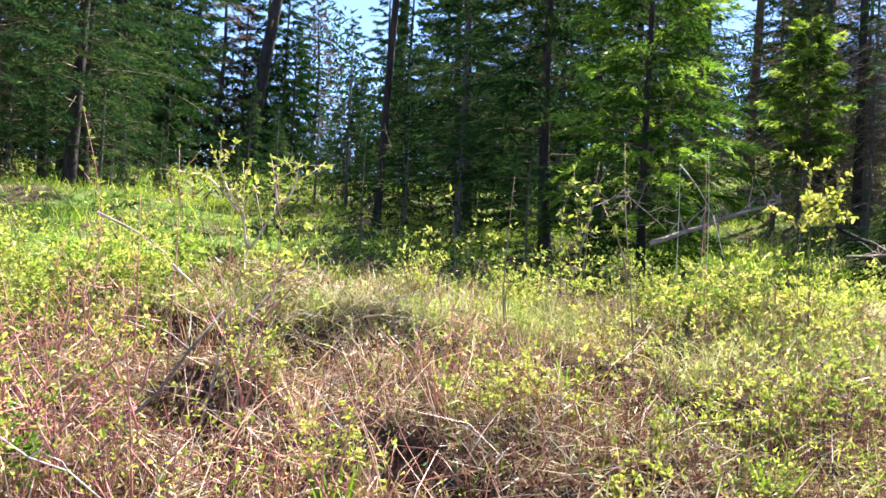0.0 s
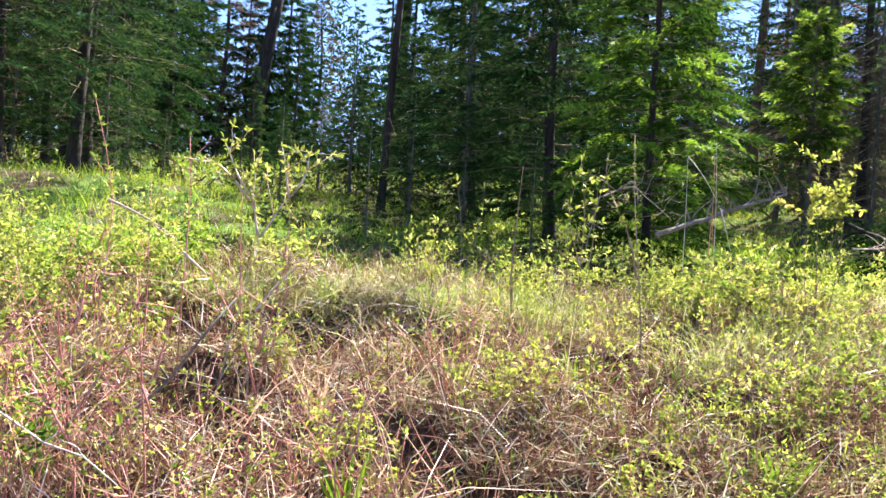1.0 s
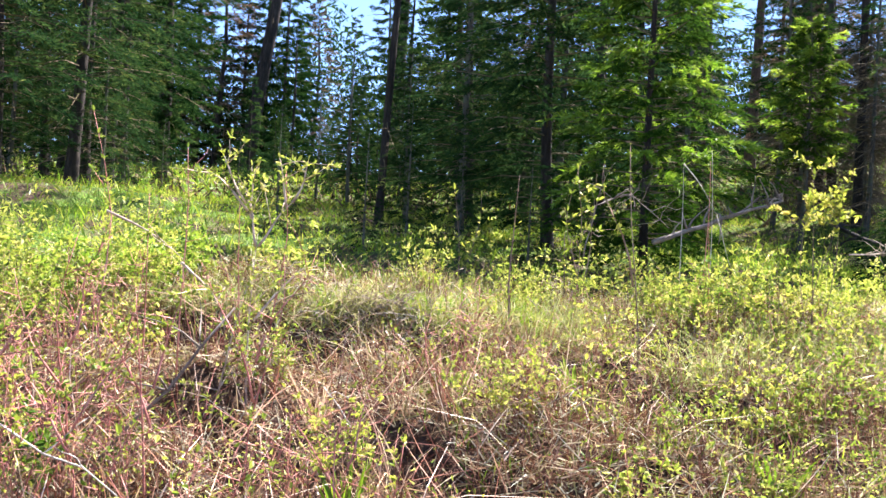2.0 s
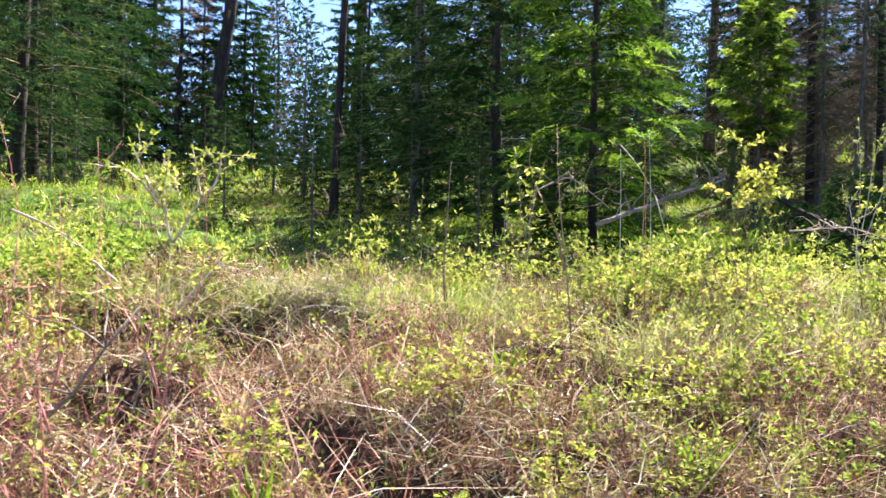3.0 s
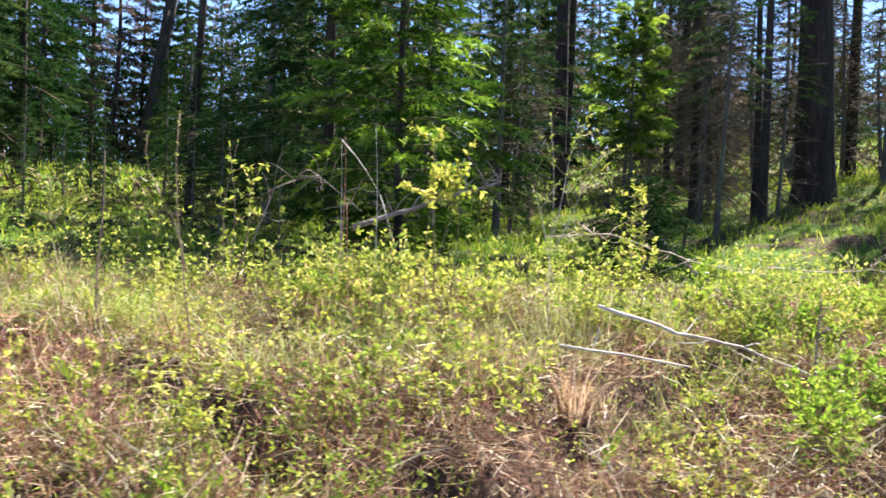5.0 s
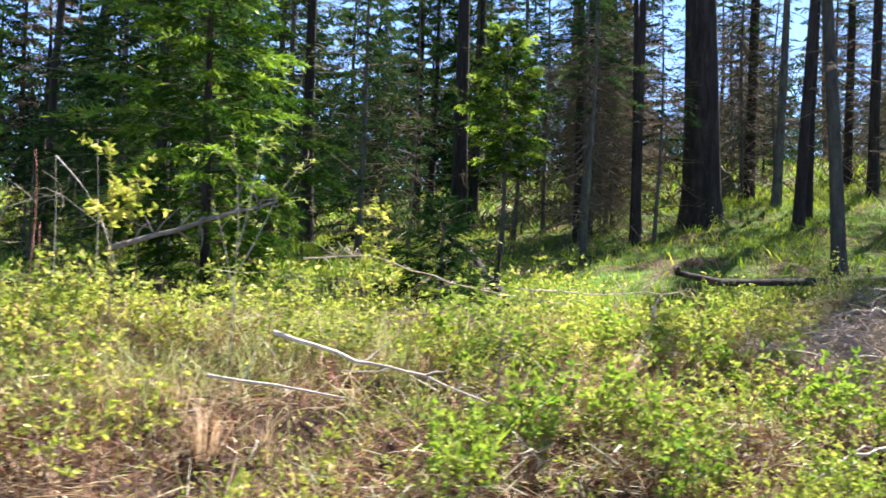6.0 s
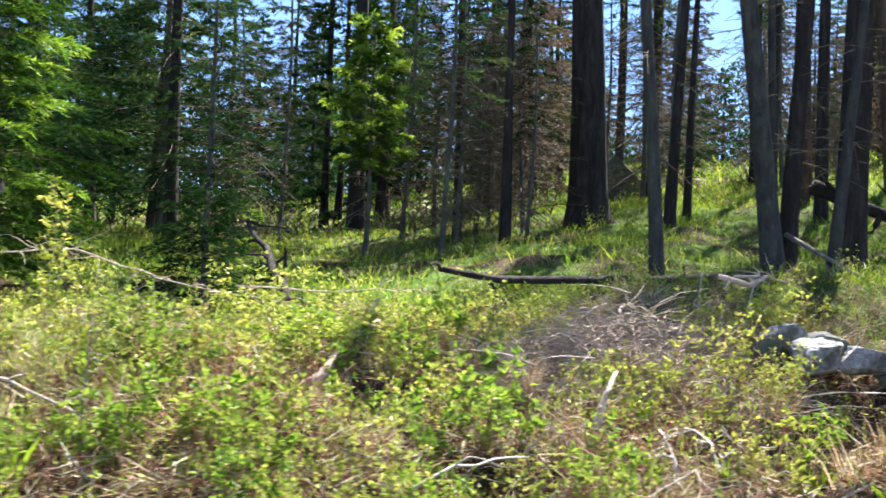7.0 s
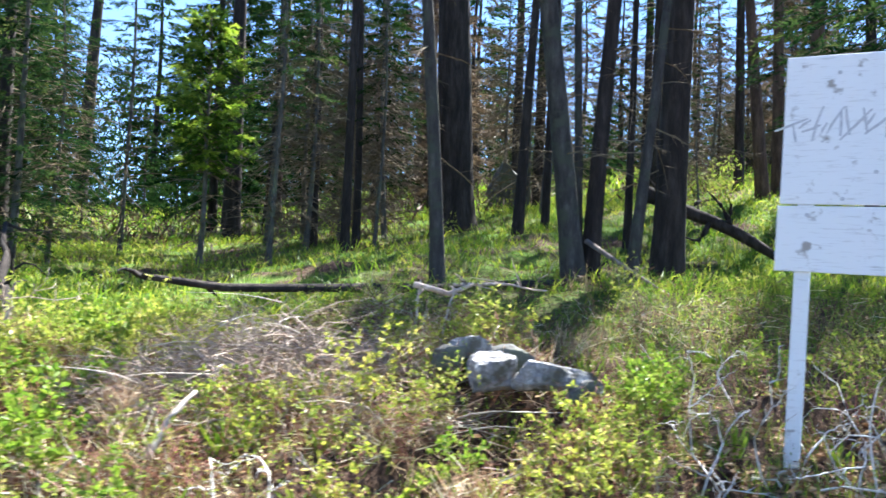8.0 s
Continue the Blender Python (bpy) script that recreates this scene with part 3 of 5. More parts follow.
# saplings with bare twigs
for k, x, y, turn, s in ((0, 9.13, 12.4, 20, 1.0), (0, 11.0, 13.6, 60, 0.8), (1, 10.0, 14.6, 90, 1.0), (0, 6.9, 15.5, 10, 1.0), (1, 11.3, 16.6, 130, 0.9), (1, 11.6, 15.3, 220, 1.0),
                         (1, 11.9, 17.2, 250, 0.9), (1, 10.4, 17.6, 310, 1.1), (0, 9.6, 17.3, 45, 1.2), (1, 12.0, 17.8, 120, 1.1), (1, 6.0, 13.6, 30, 0.8), (1, 16.9, 12.9, 170, 0.5), (1, 10.9, 16.2, 75, 1.1),
                         (1, 16.3, 17.5, 195, 0.95)):
    stand(sapling[k], x, y, turn, s)

# firs at the wood's edge
for k, x, y, turn, s in ((2, 1.2, 15.0, 0, 0.5), (2, 2.0, 13.6, 70, 0.9), (1, 5.0, 15.5, 130, 1.0), (0, 4.4, 19.5, 200, 1.1), (2, 0.2, 19.5, 20, 0.65), (0, 2.6, 16.5, 20, 1.0), (1, -6.0, 22.5, 90, 1.05), (0, -5.4, 18.5, 160, 1.1),
                         (1, -5.3, 12.7, 40, 0.95), (1, -7.4, 15.5, 240, 1.05), (0, -5.5, 14.0, 20, 1.0), (1, -4.7, 15.2, 60, 0.9), (1, -8.6, 16.6, 120, 1.1), (0, -8.0, 25.0, 300, 1.0), (2, 5.6, 13.0, 200, 0.8), (1, 10.2, 23.0, 10, 1.05), (0, 3.0, 20.5, 50, 1.1), (2, 1.0, 12.2, 250, 0.30),
                         (2, 4.7, 17.5, 80, 1.2), (0, 13.5, 23.0, 100, 0.95), (0, -8.2, 20.0, 77, 1.1), (0, -6.6, 19.5, 10, 0.95), (2, -3.6, 17.5, 10, 0.25), (2, -4.6, 16.8, 100, 0.55), (2, -6.4, 17.0, 200, 0.7), (2, -2.2, 18.5, 290, 0.25), (2, -9.4, 18.0, 60, 0.8), (2, -7.2, 21.5, 160, 0.9), (2, -5.0, 20.0, 250, 0.6), (2, 1.6, 22.0, 20, 0.55), (2, -0.6, 21.5, 120, 0.5), (2, 0.3, 9.8, 30, 0.22), (2, 1.5, 10.3, 150, 0.25), (2, 2.2, 9.4, 260, 0.2), (2, -0.8, 10.8, 80, 0.24), (1, 24.8, 16.6, 140, 1.15)):
    stand(mid[k], x, y, turn, s)

# firs added along the road ahead, mostly out of view, to shade the bank
for k, x, y, turn, s in ((1, 15.7, 7.3, 10, 1.3), (2, 18.2, 6.0, 80, 1.2), (0, 19.8, 8.4, 150, 1.0), (1, 18.4, 10.4, 220, 0.9), (0, 23.0, 11.0, 40, 1.0)):
    stand(mid[k], x, y, turn, s)

# the wood behind
forest = random.Random(5)
for j in range(6):
    for i in range(34):
        y = 23 + j * 4.2 + forest.uniform(-1.5, 1.5)
        x = -34 + i * 2.9 + forest.uniform(-1.3, 1.3)
        if not (-0.62 * y - 4 < x < 0.95 * y + 10):
            continue
        r = forest.random()
        if r < 0.48:
            continue
        open_sky = (-1.8 < x < 1.6 * max(0, 1 - y / 50) + 1.3) or abs(x - 6.7 - 0.52 * y) < 1.0 + 0.045 * y or abs(x - 0.5 * y) < 1.3 or abs(x - 7.2 + 0.03 * y) < 2.0 or (y < 49 and abs(x - 0.1 + 0.115 * y) < 1.7) or abs(x - 6.9 - 0.79 * y) < 1.2
        if abs(x - 6.7 - 0.52 * y) < 0.6 + 0.03 * y and forest.random() < 0.8:
            if forest.random() < 0.25:
                stand(far[3], x, y, forest.uniform(0, 360), forest.uniform(0.5, 0.7))
            continue
        if open_sky:
            stand(far[2], x, y, forest.uniform(0, 360), forest.uniform(0.4, 0.65))
            continue
        kind = forest.choice(far[:3]) if r < 0.78 else forest.choice(far_tall)
        if forest.random() < (0.32 if x > 0.25 * y else 0.12):
            kind = far[3]
        stand(kind, x, y, forest.uniform(0, 360), forest.uniform(0.85, 1.25))
for k, x, y, turn, size in ((3, 27.5, 38.0, 20, 1.1), (3, 31.0, 40.0, 90, 1.2), (3, 25.5, 24.0, 40, 0.55), (3, 29.5, 27.5, 80, 0.7), (3, 33.5, 30.0, 10, 1.1), (1, 37.0, 33.0, 130, 1.1), (3, 28.2, 24.5, 310, 0.9), (3, 34.5, 38.0, 60, 1.2)):
    stand(far[k], x, y, turn, size)
for k, x, y, turn, size in ((1, -8.6, 40.5, 110, 1.2), (1, 2.1, 42.0, 40, 0.95), (0, -3.4, 52.0, 70, 1.5), (1, -5.0, 54.0, 170, 1.4), (3, -1.9, 54.5, 20, 1.2)):
    stand(far[k], x, y, turn, size)
for x, y, turn, size in ((23.6, 30.5, 210, 1.7), (15.9, 18.4, 120, 1.25), (19.8, 18.2, 250, 1.2), (22.3, 20.0, 30, 1.2), (17.0, 22.5, 300, 1.2), (21.5, 21.5, 70, 1.3)):
    stand(sapling[1], x, y, turn, size)
for i in range(7):
    stand(far[(0, 1, 3)[i % 3]], -15 + 1.5 * i, 52.5 + 1.5 * math.sin(i * 2.2), i * 70, 1.5 + 0.25 * math.sin(i * 3.1))
for i in range(7):
    stand(far[(1, 0, 3)[i % 3]], 6.5 + 1.9 * i, 53 + 1.5 * math.sin(i * 2.7), i * 50, 1.45 + 0.2 * math.sin(i * 3.7))


for i, kind in enumerate(k for k in mid + far + far_tall + sapling if k.name not in used):
    stand(kind, -20 + 2 * i, 34.0)


def distant_woods():
    """The far edge of the wood, an uneven bank of needles from the ground up."""
    rs = np.random.RandomState(77)
    x = rs.uniform(-60, 90, 110000)
    y = 52 + rs.uniform(0, 20, len(x))
    top = 8.8 + 3.0 * wobble(x * 0.9, y * 0, 0.3, 2.2)
    top = top * (1 - 0.65 * np.exp(-(((x - 6.7 - 0.52 * y) / 5.5) ** 2)))
    z = height(x, y) + np.abs(top) * rs.uniform(0, 1, len(x)) ** 1.3
    D = rs.normal(size=(len(x), 3)) + (0, 0, -0.2)
    V, F = needle_set(np.stack([x, y, z], 1), D, rs.uniform(0.3, 0.7, len(x)), rs.uniform(0.10, 0.22, len(x)), rs)
    tagged(new("distant_woods", mesh_of("distant_woods", V, F, NEEDLE)), "dark edge of the wood in the distance", "woods", kind="stuff")


distant_woods()


# ---- shrubs, stalks and grass on the bank ----
def grow(rs, foot, tip, r, kink, knots=6):
    """A crooked stem from foot to tip: points and radii."""
    foot, tip = np.array(foot, float), np.array(tip, float)
    L = np.linalg.norm(tip - foot)
    w1, w2 = rs.normal(size=3) * kink * L, rs.normal(size=3) * kink * L * 0.45
    f1, f2 = rs.uniform(2.0, 3.6), rs.uniform(5.5, 8.0)
    pts = []
    for i in range(knots):
        u = i / (knots - 1)
        pts.append(foot + (tip - foot) * u + w1 * math.sin(f1 * u) + w2 * math.sin(f2 * u) + np.array([0, 0, 0.05 * L * math.sin(math.pi * u)]))
    return pts, [r * (1 - 0.8 * i / (knots - 1)) for i in range(knots)]


def leaf_line(rs, pts, gap, from_u, P, D, spread=0.9):
    """Leaf feet and directions along a stem."""
    pts = np.array(pts)
    seg = np.linalg.norm(np.diff(pts, axis=0), axis=1)
    total = seg.sum()
    s = total * from_u
    while s < total:
        i = min(int(np.searchsorted(np.cumsum(seg), s)), len(seg) - 1)
        u = (s - (np.cumsum(seg)[i] - seg[i])) / max(seg[i], 1e-6)
        p = pts[i] + (pts[i + 1] - pts[i]) * u
        d = (pts[i + 1] - pts[i]) / max(seg[i], 1e-6)
        for _ in range(5 if gap < 0.2 else 1):
            v = rs.normal(size=3)
            v = v - d * v.dot(d)
            P.append(p + d * rs.uniform(-0.012, 0.012))
            D.append(d * rs.uniform(-0.1, 1.0) + v / np.linalg.norm(v) * spread)
        s += 2.7 * gap * rs.uniform(0.4, 1.7)
    P.append(pts[-1])
    D.append(pts[-1] - pts[-2])


def make_shrub(name, label, seed, stems, tall, wide, side, gap, leaf_len, bark, leaf, group="", leafy_from=0.3, kink=0.05, thick=0.004, category="shrub"):
    """A bush of thin crooked stems with side shoots and small leaves."""
    rs = np.random.RandomState(seed)
    root = thing(name, label, category, group)
    P, D = [], []
    for i in range(stems):
        a = i * 2.4 + rs.uniform(-0.5, 0.5)
        out = rs.uniform(0.15, 1.0)
        h = tall * rs.uniform(0.6, 1.05)
        foot = np.array([math.cos(a) * 0.25 * wide * out, math.sin(a) * 0.25 * wide * out, -0.05])
        tip = np.array([math.cos(a) * wide * out, math.sin(a) * wide * out, h])
        pts, rad = grow(rs, foot, tip, thick * rs.uniform(0.7, 1.2), kink)
        V, F = tube(pts, rad, 4)
        leaf_line(rs, pts, gap, leafy_from + 0.2, P, D)
        for _ in range(side):
            k = rs.randint(2, len(pts) - 1)
            q = pts[k]
            v = rs.normal(size=3) * (1, 1, 0.3) + (0, 0, 0.5)
            e = q + v / np.linalg.norm(v) * h * rs.uniform(0.15, 0.38)
            p2, r2 = grow(rs, q, e, thick * 0.5, kink * 1.5, 4)
            tube(p2, r2, 3, V, F)
            leaf_line(rs, p2, gap, leafy_from, P, D)
        part("stem", mesh_of("stem", V, F, bark, soft=True), root)
    if leaf is not None and P:
        n = len(P)
        L = leaf_len * rs.uniform(0.4, 1.45, n)
        V, F = leaf_set(P, D, L, L * rs.uniform(0.35, 0.65, n), rs)
        tagged(part("foliage", mesh_of("foliage", V, F, leaf), root), kind="stuff")
    return root


bank = np.random.RandomState(99)
YL = "yellow-green young leaves on a thin-stemmed wild rose bush"
bushes = [make_shrub("wild_shrub", YL, 200 + i, *v, STEM_BROWN if i % 2 else STEM_RED, LEAF_YOUNG if i < 5 else LEAF_GREEN, "shrubs on the bank") for i, v in enumerate((
    (7, 0.55, 0.30, 5, 0.028, 0.030), (8, 0.70, 0.34, 5, 0.034, 0.029), (6, 0.42, 0.26, 6, 0.032, 0.029), (7, 0.62, 0.38, 5, 0.048, 0.031), (8, 0.50, 0.36, 5, 0.036, 0.028),
    (7, 0.46, 0.30, 4, 0.030, 0.040), (6, 0.34, 0.24, 5, 0.030, 0.042)))]
for b in bushes[5:]:
    tagged(b, "fresh green leafy shrub low on the bank")
bare = [make_shrub("bare_shrub", "leafless red-brown wild rose stems on the bank", 230 + i, *v, STEM_RED if i < 2 else STEM_BROWN, LEAF_YOUNG, "bare thickets", 0.6, 0.06, 0.005) for i, v in enumerate((
    (8, 0.75, 0.30, 5, 0.36, 0.028), (7, 0.60, 0.36, 6, 0.48, 0.026), (8, 0.45, 0.36, 6, 0.42, 0.024)))]
placed = set()


def plant(kind, x, y, turn=0.0, size=1.0):
    first = kind.name not in placed
    placed.add(kind.name)
    return put(kind, x, y, turn, size, 0.02, first)


def join_copies(name, label, category, rows):
    """Many plants of the given kinds, each at its matrix, as one object."""
    V, F, S, mats, base = [], [], [], [], 0
    for kind, m in rows:
        for ob in kind.children:
            me = ob.data
            if m.translation.y > 5.4 and not ob.name.startswith("foliage"):
                continue
            co = np.empty(len(me.vertices) * 3)
            me.vertices.foreach_get("co", co)
            M = np.array(m)
            if m.translation.y > 6.0:
                co = co.reshape(-1, 6, 3)[::2].reshape(-1)
                n = len(co) // 18
                o = (np.arange(n) * 6)[:, None] + base
                V.append(co.reshape(-1, 3) @ M[:3, :3].T + M[:3, 3])
                if me.materials[0] not in mats:
                    mats.append(me.materials[0])
                F.extend(np.concatenate([o + [0, 1, 2, 3], o + [0, 3, 4, 5]], 0).tolist())
                S.extend([mats.index(me.materials[0])] * (2 * n))
                base += 6 * n
                continue
            V.append(co.reshape(-1, 3) @ M[:3, :3].T + M[:3, 3])
            if me.materials[0] not in mats:
                mats.append(me.materials[0])
            F.extend([[i + base for i in p.vertices] for p in me.polygons])
            S.extend([mats.index(me.materials[0])] * len(me.polygons))
            base += len(me.vertices)
    tagged(new(name, mesh_of(name, np.concatenate(V), F, mats, S)), label, category, kind="stuff")


def leafiness(x, y):
    """How thickly the leafy shrubs stand."""
    v = 0.9 * smooth(0.9, 2.2, x + 0.25 * (y - 4)) * (1 - 0.55 * smooth(3.0, 3.7, x) * (1 - smooth(4.6, 5.3, x)) * (1 - smooth(4.6, 5.2, y)))
    v = v + 0.9 * (1 - smooth(-2.0, -0.6, x)) * smooth(4.6, 5.6, y) + 0.30 * (1 - smooth(1.0, 2.0, x))
    v = v * (1 - 0.72 * smooth(7.4, 8.2, x) * (1 - smooth(9.2, 9.8, x))) * (1 - 0.93 * smooth(10.1, 10.5, x) * (1 - smooth(7.2, 8.0, y)))
    v = v * (0.36 + 0.64 * smooth(3.4, 4.8, y)) * (1 - 0.6 * hollow(x, y))
    v = v * (1 - 0.6 * smooth(-1.6, -1.0, x) * (1 - smooth(1.1, 1.5, x)) * smooth(4.1, 4.5, y) * (1 - smooth(6.3, 6.8, y)))
    return np.clip(v, 0, 1)


count = 0
behind = []
while count < 300:
    x, y = bank.uniform(-4.2, 14.2), bank.uniform(2.5, 7.6)
    keep = leafiness(x, y) * (1.0 if y < 6.3 else 0.45)
    if bank.uniform() > keep or (9.35 < x < 10.4 and 4.45 < y < 5.2) or (7.8 < x < 9.0 and 5.0 < y < 5.6) or (abs(x - 11.8) < 0.5 and y < 4.4):
        continue
    lush = 4.8 < x < 7.6 and bank.uniform() < 0.5
    k = bank.randint(5, 7) if lush or (x < -1 and bank.uniform() < 0.4) else bank.randint(0, 5)
    turn, size = bank.uniform(0, 360), bank.uniform(0.65, 1.1) * (0.85 if y < 3.6 else 1.0)
    if y > 5.4:
        if y > 6.4 and count % 2:
            count += 1
            continue
        behind.append((bushes[k], pose(*spot(x, y, 0.02), 0, 0, turn) @ Matrix.Scale(size, 4)))
    else:
        plant(bushes[k], x, y, turn, size)
    count += 1
for i in range(36):
    x, y = bank.uniform(0.7, 7.4), bank.uniform(2.45, 4.0)
    if 3.0 < x < 4.6 and bank.uniform() < 0.6:
        continue
    plant(bushes[bank.randint(0, 7) if x > 4.4 else bank.randint(0, 5)], x, y, bank.uniform(0, 360), bank.uniform(0.55, 0.9))
for i in range(42):
    x, y = bank.uniform(-5.2, -1.0), bank.uniform(5.2, 8.0)
    behind.append((bushes[bank.randint(2, 7)], pose(*spot(x, y, 0.02), 0, 0, bank.uniform(0, 360)) @ Matrix.Scale(bank.uniform(0.8, 1.3), 4)))
for i in range(26):
    x, y = bank.uniform(-7, 24), bank.uniform(7.6, 17)
    behind.append((bushes[bank.randint(3, 7)], pose(*spot(x, y, 0.02), 0, 0, bank.uniform(0, 360)) @ Matrix.Scale(bank.uniform(0.8, 1.3), 4)))
join_copies("undergrowth", "leafy yellow-green shrubs behind the bank's crest", "shrub", behind)
for i in range(46):
    x, y = bank.uniform(-3.6, 0.9), bank.uniform(2.5, 5.2)
    plant(bare[bank.randint(0, 3)], x, y, bank.uniform(0, 360), bank.uniform(0.6, 1.05))
for i in range(40):
    x, y = bank.uniform(0.8, 10.5), bank.uniform(2.8, 6.0)
    plant(bare[bank.randint(1, 3)], x, y, bank.uniform(0, 360), bank.uniform(0.45, 0.85))


def scatter(name, label, n, region, make, mat, seed, keep=None, category="grass"):
    """Blades beyond counting over a stretch of ground, as one object."""
    rs = np.random.RandomState(seed)
    x, y = rs.uniform(region[0], region[1], n * 3), rs.uniform(region[2], region[3], n * 3)
    if keep is not None:
        ok = rs.uniform(size=len(x)) < keep(x, y)
        x, y = x[ok], y[ok]
    x, y = x[:n], y[:n]
    V, F = make(rs, np.stack([x, y, height(x, y) - 0.01], 1))
    ob = new(name, mesh_of(name, V, F, mat))
    tagged(ob, label, category, kind="stuff")


def matted(rs, P):
    n = len(P)
    D = rs.normal(size=(n, 3)) * (1, 1, 0.28) + (0, -0.35, 0.22)
    P = P + np.stack([np.zeros(n), np.zeros(n), np.abs(rs.normal(size=n)) * 0.05], 1)
    return blade_set(P, D, rs.uniform(0.08, 0.30, n), rs.uniform(0.003, 0.007, n), rs.uniform(0.2, 1.2, n), rs)


def upright(low, high, w=0.005, lean=0.35):
    def f(rs, P):
        n = len(P)
        D = rs.normal(size=(n, 3)) * (lean, lean, 0.1) + (0, 0, 1)
        return blade_set(P, D, rs.uniform(low, high, n), rs.uniform(0.6 * w, 1.3 * w, n), rs.uniform(0.2, 1.1, n), rs)
    return f


def bare_end(x, y):
    """Little dead grass grows at the shaded end of the bank."""
    return (1 - 0.85 * smooth(9.9, 10.5, x) * (1 - smooth(6.8, 7.6, y))) * (1 - 0.45 * smooth(7.4, 8.2, x) * (1 - smooth(4.3, 4.7, y)))


def dry_keep(x, y):
    return np.clip(0.55 + 0.4 * wobble(x, y, 0.8, 3.5), 0.12, 1) * bare_end(x, y) * (1 - 0.85 * hollow(x, y))


def tuft_keep(x, y):
    return (wobble(x * 1.6, y * 1.6, 1.2, 5.6) > 0.75) * bare_end(x, y)


def green_keep(x, y):
    return np.clip(0.25 + 0.6 * smooth(4.8, 6.2, y) + 0.5 * wobble(x, y, 0.5, 2.2), 0.02, 1)


scatter("matted_dry_grass", "matted pinkish tan dead grass covering the bank", 32000, (-5.5, 15.5, 1.9, 7.0), matted, GRASS_DRY, 301, dry_keep)
scatter("dead_litter", "dark brown dead stems and leaf litter on the bank", 20000, (-5.5, 15.5, 1.9, 8.5), matted, LITTER_DARK, 302)
scatter("dry_grass", "upright straw-coloured dry grass on the bank", 24000, (-5.5, 15.0, 2.2, 7.6), upright(0.14, 0.42, 0.005), GRASS_DRY, 303, tuft_keep)
def tangled(rs, P):
    """Short strands at every angle, heaped into lumps with hollows between."""
    n = len(P)
    heap = 0.02 + 0.28 * np.clip(0.2 + 0.75 * wobble(P[:, 0] * 1.3, P[:, 1] * 1.3, 1.2, 9), 0, 1)
    P = P + np.stack([np.zeros(n), np.zeros(n), heap * rs.uniform(0, 1, n) ** 1.4], 1)
    D = rs.normal(size=(n, 3)) * (1, 0.8, 0.75) + (0, 0, 0.25)
    return needle_set(P, D, rs.uniform(0.05, 0.22, n), rs.uniform(0.004, 0.009, n), rs)


def leaf_bits(rs, P):
    """Small new leaves of seedlings and creepers, in patches."""
    n = len(P)
    P = P + np.stack([np.zeros(n), np.zeros(n), 0.03 + rs.uniform(0, 0.30, n)], 1)
    D = rs.normal(size=(n, 3)) + (0, 0, 0.4)
    return needle_set(P, D, rs.uniform(0.012, 0.034, n), rs.uniform(0.007, 0.016, n), rs)


def patchy(x, y):
    ledge = smooth(-1.6, -1.0, x) * (1 - smooth(1.1, 1.5, x)) * smooth(4.1, 4.5, y) * (1 - smooth(6.3, 6.8, y))
    few = 1 - 0.7 * (1 - smooth(-0.4, 1.0, x)) * (1 - smooth(4.2, 4.8, y))
    return few * np.clip(0.15 + 0.75 * wobble(x * 1.7, y * 1.7, 1.2, 9), 0.03, 1) * (1 - 0.7 * ledge) * (1 - 0.7 * smooth(10.2, 10.6, x)) * (1 - 0.6 * smooth(7.2, 7.8, x) * (1 - smooth(4.4, 4.9, y)))


scatter("dry_tangle", "tangle of pinkish tan dead stems and grass", 145000, (-5.2, 14.5, 2.1, 6.8), tangled, TANGLE, 308, lambda x, y: np.clip(0.45 + 0.75 * wobble(x * 1.3, y * 1.3, 1.2, 9), 0.05, 1) * bare_end(x, y) * (1 - 0.9 * hollow(x, y)), "dead grass")
scatter("seedling_leaves", "scattered small yellow-green leaves in the dead grass", 80000, (-5.0, 14.0, 2.2, 7.0), leaf_bits, LEAF_YOUNG, 309, patchy, "leaves")
scatter("creeper_leaves", "scattered small green leaves low on the bank", 34000, (-5.0, 14.0, 2.2, 7.0), leaf_bits, LEAF_GREEN, 310, lambda x, y: patchy(x + 5, y + 3) * (0.35 + 0.65 * smooth(4.5, 5.5, x)), "leaves")
scatter("crest_grass", "pale straw-coloured grass along the bank crest", 9000, (-1.7, 1.7, 5.35, 6.2), upright(0.06, 0.22, 0.006, 0.7), GRASS_STRAW, 311)
scatter("straw_rim", "bright bleached straw along the rim of the bank", 13000, (-2.0, 1.9, 5.25, 6.1), upright(0.06, 0.24, 0.007, 0.8), GRASS_STRAW, 316)
scatter("crest_tufts", "fresh green grass on top of the bank", 5000, (-2.4, 1.8, 5.35, 7.2), upright(0.10, 0.30, 0.008, 0.4), GRASS_GREEN, 319, lambda x, y: np.clip(0.3 + wobble(x * 2, y * 2, 0.8, 5.6), 0.02, 1))
scatter("straw_patch", "pale standing straw among the shrubs", 5500, (1.4, 4.9, 4.3, 6.2), upright(0.15, 0.5, 0.0055, 0.4), GRASS_STRAW, 318, lambda x, y: np.clip(0.3 + wobble(x * 1.5, y * 1.5, 0.8, 3.5), 0.03, 1))


def fallen_leaves(rs, P):
    n = len(P)
    P = P + np.stack([np.zeros(n), np.zeros(n), 0.02 + rs.uniform(0, 0.04, n)], 1)
    return leaf_set(P, rs.normal(size=(n, 3)) * (1, 1, 0.25), rs.uniform(0.03, 0.08, n), rs.uniform(0.02, 0.045, n), rs, 0.2)


scatter("leaf_litter", "brown fallen leaves on bare soil", 5000, (7.6, 12.6, 2.4, 5.2), fallen_leaves, LITTER_LEAF, 317, lambda x, y: np.clip(0.3 + 0.7 * smooth(9.4, 10.0, x), 0, 1) * np.clip(0.4 + wobble(x * 2, y * 2, 0.8, 3.5), 0.05, 1), "leaf litter")
